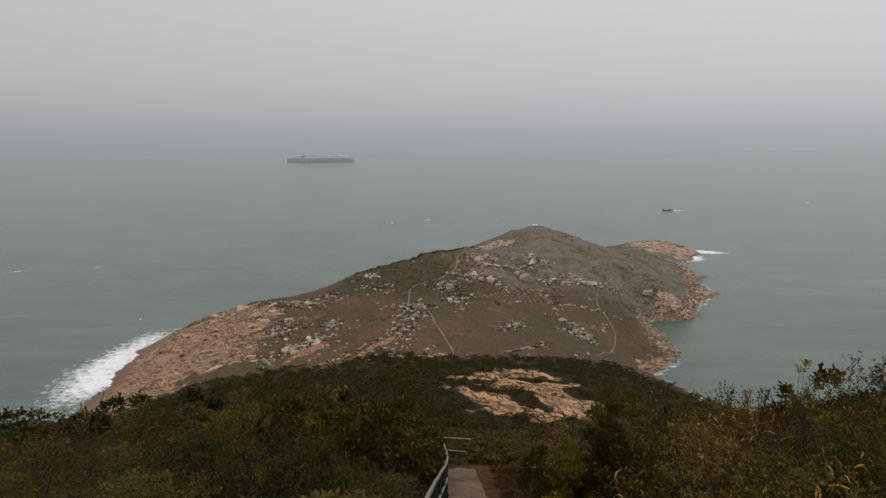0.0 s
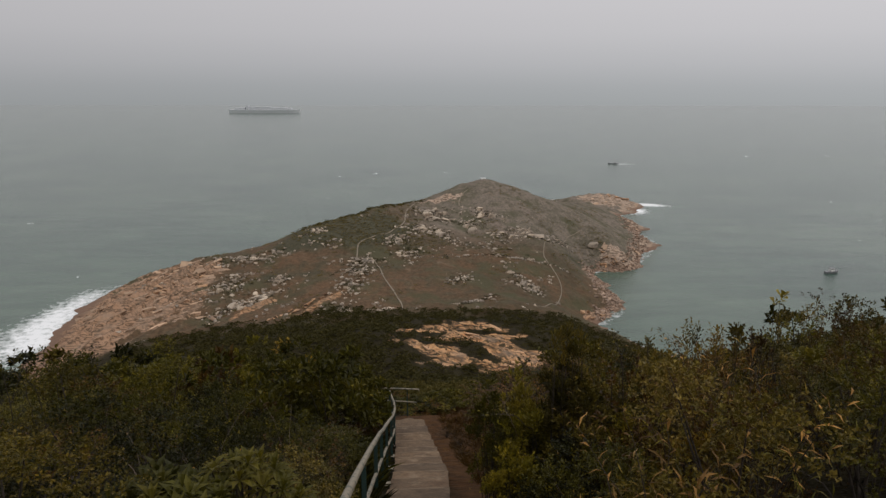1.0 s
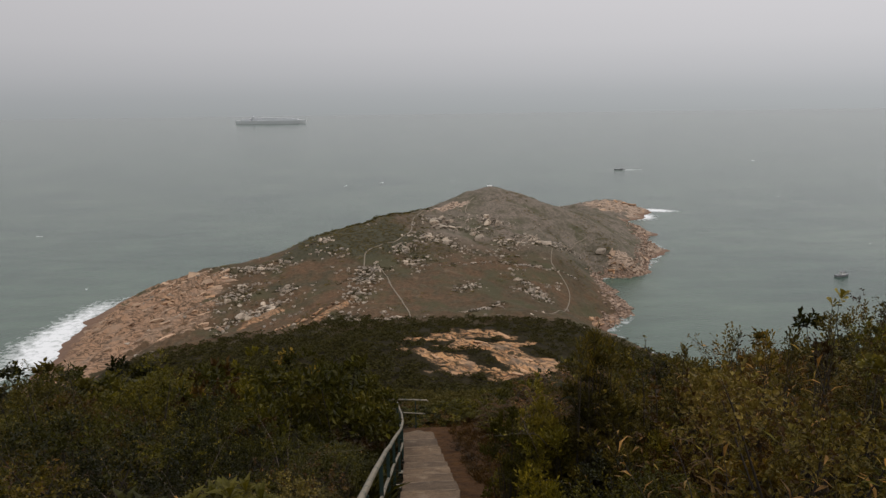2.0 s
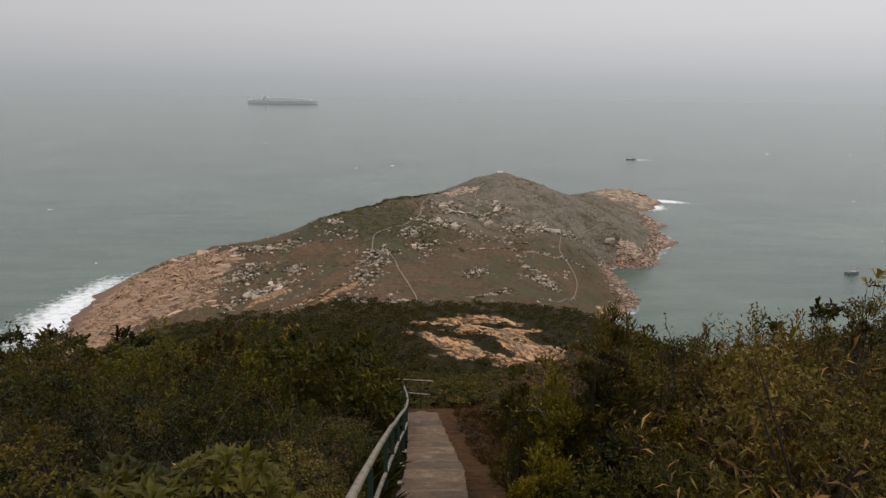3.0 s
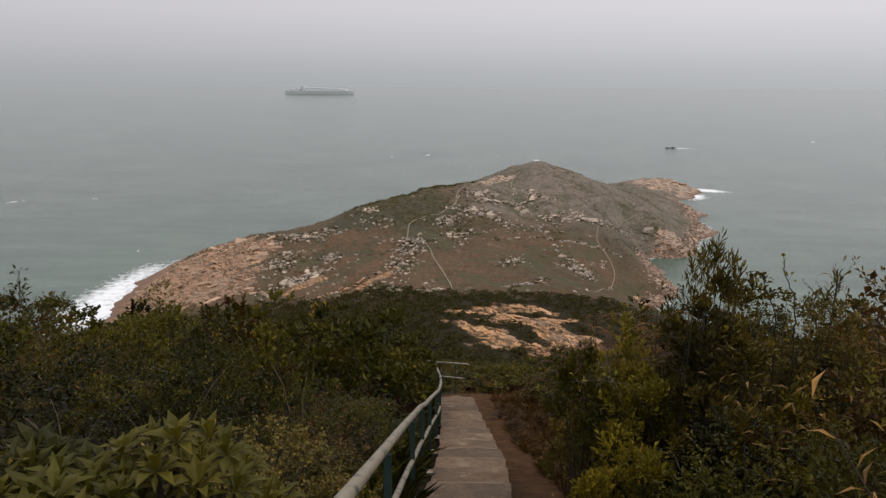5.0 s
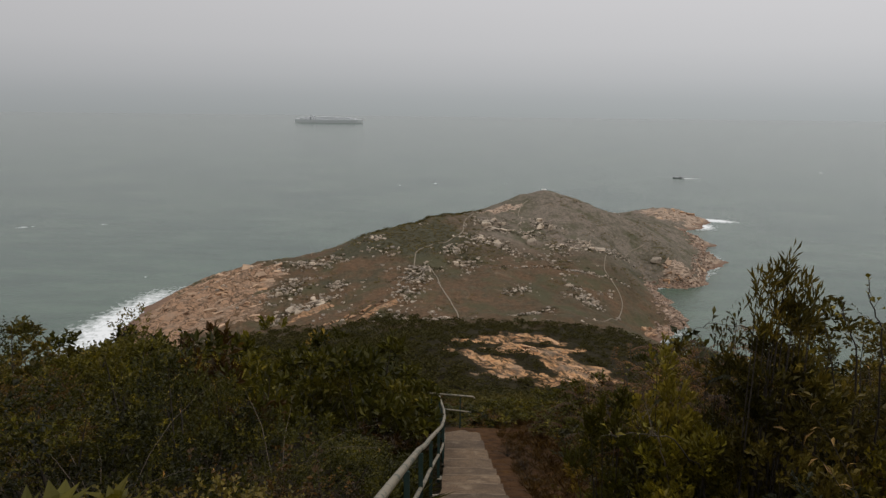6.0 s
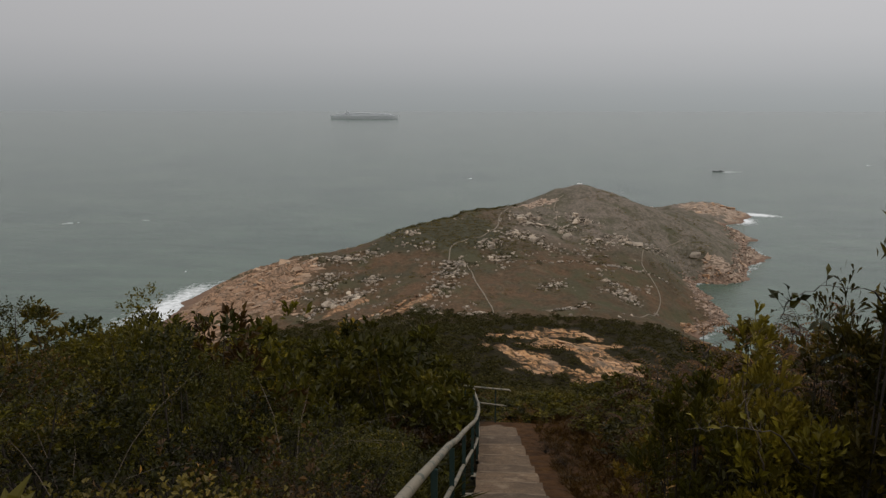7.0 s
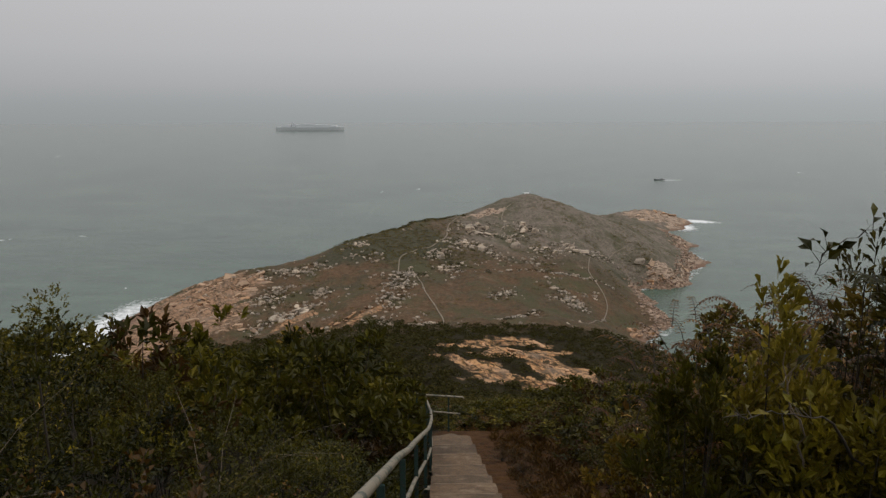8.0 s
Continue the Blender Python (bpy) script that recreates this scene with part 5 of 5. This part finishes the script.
frond_plant(CURL, 1.92, 8.46, 3, 126.55 - float(ground_height(1.92, 8.46)), 0.1, 15, 0.062, 0.024, M_LEAF_DARK, 310, 0.34)
TWIGGY = "bare arching twig with a few drooping leaves"
shoots(TWIGGY, 1.95, 9.0, 2, 2.5, 0.3, 9, 0.06, 0.03, M_LEAF_DARK, 79, 1.6, 0.8, arch=0.2, droop=0.3, stem=0.008, top=126.1)
shoots(TWIGGY, 1.38, 8.7, 2, 2.15, 0.15, 8, 0.05, 0.026, M_LEAF_DARK, 80, 1.6, 0.8, arch=0.06, droop=0.3, stem=0.009, top=126.25)
shoots(TWIGGY, 2.75, 8.3, 4, 2.4, 0.5, 10, 0.055, 0.03, M_LEAF_DARK, 180, 1.3, 0.75, arch=0.05, droop=0.2, stem=0.011, top=126.7)
bush("upright bush with yellow-green leaves overhanging the bank", 1.32, 8.55, 125.86, 0.28, 0.75, 10, 19, 9, 0.044, 0.020, M_LEAF_LIME, 320, 0.7, 0.1)
bush("upright bush with yellow-green leaves overhanging the bank", 1.75, 8.3, 125.8, 0.36, 0.7, 11, 18, 9, 0.046, 0.021, M_LEAF_LIME, 321, 0.4, 0.1)


def leafy_twig(label, points, thick, leaves, leaf_l, leaf_w, mat, seed, bark):
    """One bare bent branch rising from the ground, with single leaves towards its end."""
    g = np.random.default_rng(seed)
    thing = tagged(new("branch"), label, "branch", "plants beside the steps")
    x, y = points[0]
    z0 = float(ground_height(x, y)) - 0.05
    thing.location = (x, y, z0)
    bends = np.array([(0, 0, 0)] + [(px - x, py - y, pz - z0) for px, py, pz in points[1:]])
    t = np.linspace(0, 1, 4 * len(bends))
    line = np.stack([np.interp(t, np.linspace(0, 1, len(bends)), bends[:, c]) for c in range(3)], 1) + g.normal(0, 0.007, (len(t), 3))
    curves = [(line, thick * (1.1 - 0.8 * t))]
    f = g.uniform(0.55, 1.0, leaves)
    base = np.stack([np.interp(f, t, line[:, c]) for c in range(3)], 1)
    way = unit(g.normal(0, 1, (leaves, 3)) + [0, 0, 0.25])
    for b, w in zip(base, way):
        curves.append((np.array([b, b + w * 0.025, b + w * 0.05]), [thick * 0.3, thick * 0.25, thick * 0.15]))
    V, T = leaf_arrays(base + way * 0.05, way, unit(g.normal(0, 0.5, (leaves, 3)) + [0, 0, 1.0]), leaf_l * g.uniform(0.6, 1.2, leaves), leaf_w * g.uniform(0.7, 1.2, leaves), droop=0.25)
    part("stem", tubes(curves), bark, thing)
    leafy("foliage", V, T, np.repeat(g.random(leaves), 5), mat, thing)


leafy_twig("bare brown branch with a few yellow-green leaves", [(1.95, 8.35), (1.8, 8.25, 125.55), (1.5, 8.05, 125.9), (1.28, 7.95, 125.97), (1.06, 7.82, 126.02)], 0.007, 14, 0.052, 0.024, M_LEAF_LIME, 330, M_BARK)
leafy_twig("thin dead branch forked over the bushes", [(1.8, 8.5), (1.6, 8.3, 125.5), (1.45, 8.15, 125.85), (1.36, 8.1, 126.12)], 0.005, 5, 0.05, 0.024, M_LEAF_MID, 331, M_DEADWOOD)
leafy_twig("thin branch arching over with dark drooping leaves", [(2.3, 8.55), (2.25, 8.5, 126.2), (2.05, 8.46, 126.43), (1.82, 8.47, 126.43), (1.69, 8.48, 126.38), (1.66, 8.5, 126.27)], 0.006, 16, 0.062, 0.034, M_LEAF_DARK, 332, M_BARK)
SPRAY = "thin upright twig with loose olive leaves above the scrub"
for k, (x, y, top, m) in enumerate([(-4.67, 9.18, 126.5, M_LEAF_LIME), (-4.5, 9.3, 126.3, M_LEAF_MID), (-4.07, 9.19, 126.4, M_LEAF_DARK), (-4.2, 9.0, 126.32, M_LEAF_MID), (-3.5, 9.25, 126.36, M_LEAF_DARK), (-3.62, 9.4, 126.22, M_LEAF_MID), (-4.9, 9.0, 126.45, M_LEAF_MID)]):
    leafy_twig(SPRAY, [(x + 0.12, y), (x + 0.08, y + 0.05, top - 0.75), (x + 0.05, y + 0.05, top - 0.45), (x - 0.03, y, top - 0.2), (x, y, top)], 0.006, 34, 0.052, 0.024, m, 340 + k, M_BARK)
for k, (x, y, top) in enumerate([(2.71, 8.37, 126.74), (2.6, 8.42, 126.64)]):
    leafy_twig("dark forked twig with small rounded leaves", [(x + 0.2, y), (x + 0.14, y, top - 0.55), (x + 0.1, y, top - 0.3), (x, y, top - 0.12), (x - 0.02, y, top)], 0.007, 11, 0.04, 0.032, M_LEAF_DARK, 350 + k, M_BARK)
LIMEY = "low yellow-green leafy bush beside the steps"
bush(LIMEY, 1.45, 7.6, 125.62, 0.45, 0.9, 12, 24, 10, 0.046, 0.021, M_LEAF_LIME, 81, 0.45)
bush("spreading bush with broad yellow-green leaves", 1.8, 9.2, 125.42, 0.45, 0.8, 12, 19, 9, 0.048, 0.023, M_LEAF_LIME, 88, 0.3, 0.1)
bush(LIMEY, 2.05, 7.4, 125.5, 0.5, 0.9, 11, 24, 10, 0.046, 0.021, M_LEAF_LIME, 82, 0.45)
bush("bare twig ending in pale yellow-green leaves", 4.16, 7.58, 127.38, 0.05, 0.16, 2, 2, 5, 0.085, 0.05, M_LEAF_TIP, 85, 0.2, 0.04, True)
bush("cluster of broad pale yellow-green leaves", 4.25, 7.1, 126.95, 0.12, 0.2, 4, 3, 6, 0.09, 0.05, M_LEAF_TIP, 86, 0.2, 0.05, True)
FILL = "dense olive bush below the taller sprigs"
for k, (x, y, top, m) in enumerate([(1.75, 8.35, 125.5, M_LEAF_LIME), (2.3, 8.15, 125.6, M_LEAF_BROAD), (2.75, 8.8, 125.55, M_LEAF_WARM), (1.65, 8.9, 125.25, M_LEAF_BROAD), (2.2, 8.9, 125.45, M_LEAF_LIME), (2.9, 8.0, 125.75, M_LEAF_LIME), (3.3, 8.6, 125.8, M_LEAF_GREY)]):
    bush(FILL, x, y, top, 0.5, 0.9, 12, 22, 9, 0.046, 0.022, m, 240 + k, 0.2)
UNDER = "low rusty-leaved bush filling the scrub edge"
for k, (x, y, h, m) in enumerate([(2.1, 8.45, 2.2, M_LEAF_MID), (2.55, 8.5, 2.4, M_LEAF_WARM), (2.3, 9.3, 2.1, M_LEAF_WARM), (1.95, 9.45, 1.85, M_LEAF_LIME), (2.75, 9.1, 2.4, M_LEAF_WARM), (2.3, 8.9, 1.35, M_LEAF_MID), (2.5, 9.9, 1.6, M_LEAF_MID), (2.35, 10.8, 1.3, M_LEAF_RUST), (2.8, 9.3, 1.7, M_LEAF_RUST),
                                  (2.5, 11.6, 1.2, M_LEAF_MID), (2.8, 13.2, 1.3, M_LEAF_RUST), (1.9, 7.2, 1.0, M_LEAF_MID), (2.6, 7.3, 1.4, M_LEAF_RUST), (2.9, 6.4, 1.3, M_LEAF_MID)]):
    bush(UNDER, x, y, float(ground_height(x, y)) + h, 0.62, h, 12, 18, 10, 0.056, 0.026, m, 190 + k, 0.1)
bush("low olive leafy bush beside the steps", 2.45, 12.3, float(ground_height(2.45, 12.3)) + 1.5, 0.6, 1.2, 11, 20, 10, 0.07, 0.036, M_LEAF_MID, 84, 0.2)
STRAW = "clump of dry straw-coloured bamboo-like leaves"
for k, (x, y, h, n) in enumerate([(2.0, 5.6, 1.62, 5), (2.12, 5.45, 1.65, 4), (2.7, 6.6, 2.0, 4), (2.3, 5.6, 1.7, 6), (3.3, 6.0, 2.0, 4)]):
    shoots(STRAW, x, y, n + 1, h, 0.4, 8, 0.21, 0.034, M_LEAF_DRY, 90 + k, 1.0, 0.6, arch=0.12, droop=0.25)
REED = "clump of long narrow bamboo-like leaves"
for k, (x, y, h, m) in enumerate([(2.3, 5.6, 1.5, M_LEAF_MID), (2.8, 6.0, 1.8, M_LEAF_DARK), (3.3, 6.5, 2.0, M_LEAF_MID), (2.6, 5.1, 1.5, M_LEAF_MID), (3.2, 5.7, 1.8, M_LEAF_DARK), (3.8, 6.9, 2.1, M_LEAF_MID)]):
    shoots(REED, x, y, 9, h, 0.5, 11, 0.16, 0.018, m, 230 + k, 0.95, 0.45, arch=0.12, droop=0.25, stem=0.004)
BITS = "dry curled straw-coloured leaves on thin stalks"
for k, (x, y, up) in enumerate([(3.2, 7.3, 2.3), (3.8, 8.1, 2.5), (2.6, 8.9, 2.2), (4.4, 8.9, 2.6), (3.4, 9.6, 2.4), (2.5, 7.4, 1.9), (4.9, 9.9, 2.7), (1.9, 10.6, 1.7)]):
    shoots(BITS, x, y, 5, 2.0, 0.45, 6, 0.12, 0.024, M_LEAF_DRY, 210 + k, 1.0, 0.72, arch=0.12, droop=0.3, stem=0.005, top=rise(y) + up)
FEATHER = "reddish feathery-leaved shrub above the bushes"
for k, (x, y, top) in enumerate([(1.36, 9.0, 126.03), (2.1, 9.0, 126.14), (1.9, 9.5, 125.95), (2.45, 9.55, 125.95), (2.9, 10.3, 125.8)]):
    frond_plant(FEATHER, x, y, 46, top - float(ground_height(x, y)), 0.38, 12, 0.042, 0.018, M_LEAF_FEATHER, 110 + k, 0.24)
BROAD = "broad-leaved grey-green plant behind the handrail"
for k, (x, y, top) in enumerate([(-1.2, 6.6, 126.35), (-1.95, 6.6, 126.2), (-1.6, 6.2, 126.3)]):
    rosettes(BROAD, x, y, 30, top - float(ground_height(x, y)), 0.55, 120 + k)
TALL = "tall leafy shoots rising over the bushes"
for k, (x, y, m) in enumerate([(-6.4, 12.0, M_LEAF_MID), (-5.2, 11.0, M_LEAF_DARK), (-7.4, 13.5, M_LEAF_DARK), (-4.2, 13.4, M_LEAF_LIME), (-5.8, 15.2, M_LEAF_DARK), (-3.2, 9.8, M_LEAF_LIME),
                               (-2.5, 10.2, M_LEAF_LIME), (-6.0, 9.6, M_LEAF_MID), (3.9, 11.5, M_LEAF_MID), (5.2, 11.0, M_LEAF_MID), (4.6, 13.0, M_LEAF_DARK), (6.0, 12.2, M_LEAF_MID)]):
    shoots(TALL, x, y, 9, 2.5, 0.6, 64, 0.048 if x < 0 else 0.06, 0.022, m, 130 + k, 0.85, 0.4, top=rise(y) + allowed(x, y) + (-0.12 if m is M_LEAF_LIME else 0.05))
GRASS = "tuft of thin pale grass blades in the scrub"
for k, (x, y, h) in enumerate([(-0.95, 9.4, 0.9), (-0.8, 11.2, 0.9), (-0.75, 12.6, 0.8), (-0.7, 14.6, 0.7), (-0.6, 16.8, 0.6), (-0.5, 19.0, 0.6), (-1.3, 9.9, 1.1), (1.9, 17.0, 0.45), (1.75, 20.2, 0.4), (2.0, 18.6, 0.5)]):
    shoots(GRASS, x, y, 40, h, 0.4, 3, 0.30, 0.009, M_LEAF_DARK if x < 0 else M_LEAF_RUST, 150 + k, 0.35, 0.3, arch=0.2, droop=0.3, stem=0.003)
TWIG = "bare pale dead twigs caught in the bushes"
for k, (x, y) in enumerate([(-3.4, 8.6), (-4.6, 9.3), (-2.2, 8.8), (2.4, 8.3), (-1.5, 10.8), (-2.9, 9.4), (-3.9, 10.1), (-2.6, 8.1), (1.9, 8.5), (2.2, 9.4)]):
    shoots(TWIG, x, y, 6, 2.0, 0.75, 2, 0.06, 0.02, M_LEAF_DRY, 170 + k, 0.9, 0.8, arch=0.3, stem=0.005, top=rise(y) + allowed(x, y) * 0.78, bark=M_DEADWOOD)

# ---- far scrub and grass, too dense to count ----
def scrub(label, template, xs, ys, sizes, flat, mat, name="scrub"):
    V, T, tone, _ = template
    scatter(name, label, name.replace("_", " "), V, T, xs, ys, sizes, mat, 0.1, flat)
    ob = scene.collection.objects[-1]
    give(ob.data, "tone", np.clip(np.repeat(gb.random(len(xs)), len(tone)) * 0.7 + np.tile(tone, len(xs)) * 0.3, 0, 1))


fine_bush = crown(61, 1.0, 1.0, 5, 5, 4, 0.25, 0.14, 0.2)
far_bush = crown(62, 1.0, 1.0, 5, 4, 2, 0.4, 0.27, 0.22)
tiny_bush = crown(63, 1.0, 1.0, 4, 2, 2, 0.7, 0.45, 0.22)
blade_tuft = crown(64, 0.5, 0.5, 3, 4, 3, 0.8, 0.05, 0.15, 0.8)
xs, ys = gb.uniform(-40, 70, 9000), gb.uniform(31, 118, 9000)
keep = (xs > -10 - 0.35 * ys) & (xs < 6 + 0.45 * ys) & (gb.random(9000) < 0.35 + 20 / ys)
xs, ys = xs[keep][:2300], ys[keep][:2300]
scrub("dense dark scrub below the stair landing", fine_bush, xs, ys, gb.uniform(0.7, 1.7, len(xs)) * (0.5 + 0.5 * smooth(32, 75, ys)) * np.where(xs < -2 - 0.05 * ys, 1.5, 1.0), 0.95, M_SCRUB)
xs, ys = gb.uniform(-120, 150, 21000), gb.uniform(100, 325, 21000)
keep = (rock_cover(xs, ys) < 0.42) & (xs > -30 - 0.32 * ys) & (xs < 18 + 0.45 * ys) & (ys < 292 + 40 * fbm(xs, ys, 30))
xs, ys = xs[keep][:5600], ys[keep][:5600]
scrub("dense dark scrub over the slope and neck", far_bush, xs, ys, gb.uniform(0.8, 1.8, len(xs)) * np.where(xs < 5, 1.4, 1.12), 0.8, M_SCRUB)
xs, ys = gb.uniform(-130, 190, 30000), gb.uniform(318, 640, 30000)
patch = 0.6 * fbm(xs, ys, 14) + 0.45 * np.exp(-((xs + 22) / 42) ** 2 - ((ys - 452) / 36) ** 2) + 0.26 * np.exp(-((xs - 135) / 24) ** 2 - ((ys - 470) / 34) ** 2)
keep = (patch + 0.22 * gb.random(len(xs)) > 0.57) & (rock_cover(xs, ys) < 0.35) & (ground_height(xs, ys) > 5)
xs, ys = xs[keep][:5200], ys[keep][:5200]
scrub("low scrub patches on the headland", tiny_bush, xs, ys, gb.uniform(0.35, 1.0, len(xs)), 0.6, M_HEATH)
xs, ys = np.zeros(0), np.zeros(0)
for cx, cy, half, wide, strike, count, size in CLUSTERS:
    u, v = heap(cx, cy, half * 1.25, wide * 1.25, strike, count * 5)
    xs, ys = np.r_[xs, u], np.r_[ys, v]
scrub("dark low scrub growing between the boulders", tiny_bush, xs, ys, gb.uniform(0.35, 1.0, len(xs)), 0.7, M_SCRUB)
k = np.linspace(0, 1, 260)
xs, ys = np.interp(k, (0, 0.5, 1), (-60, -10, 24)) + gb.normal(0, 3, 260), np.interp(k, (0, 0.5, 1), (462, 489, 514)) + gb.normal(-2, 3, 260)
scrub("dark bushes along the skyline of the ridge", tiny_bush, xs, ys, gb.uniform(0.5, 1.7, 260), 0.8, M_SCRUB)
ys = gb.uniform(8.5, 28, 520)
xs = 1.75 + np.abs(gb.normal(0, 1, 520)) * (0.35 + 0.6 * smooth(11, 22, ys))
scrub("short dry brown grass on the bare earth", blade_tuft, xs, ys, gb.uniform(0.1, 0.24, 520) * (0.8 + 0.6 * smooth(2.0, 3.0, xs)), 0.7, M_STRAW, "dry_grass")
xs, ys = -0.35 - np.abs(gb.normal(0, 0.3, 500)), gb.uniform(5, 25, 500)
scrub("grass and weeds under the handrail", blade_tuft, xs, ys, gb.uniform(0.2, 0.6, 500), 0.9, M_LEAF_DARK, "weeds")
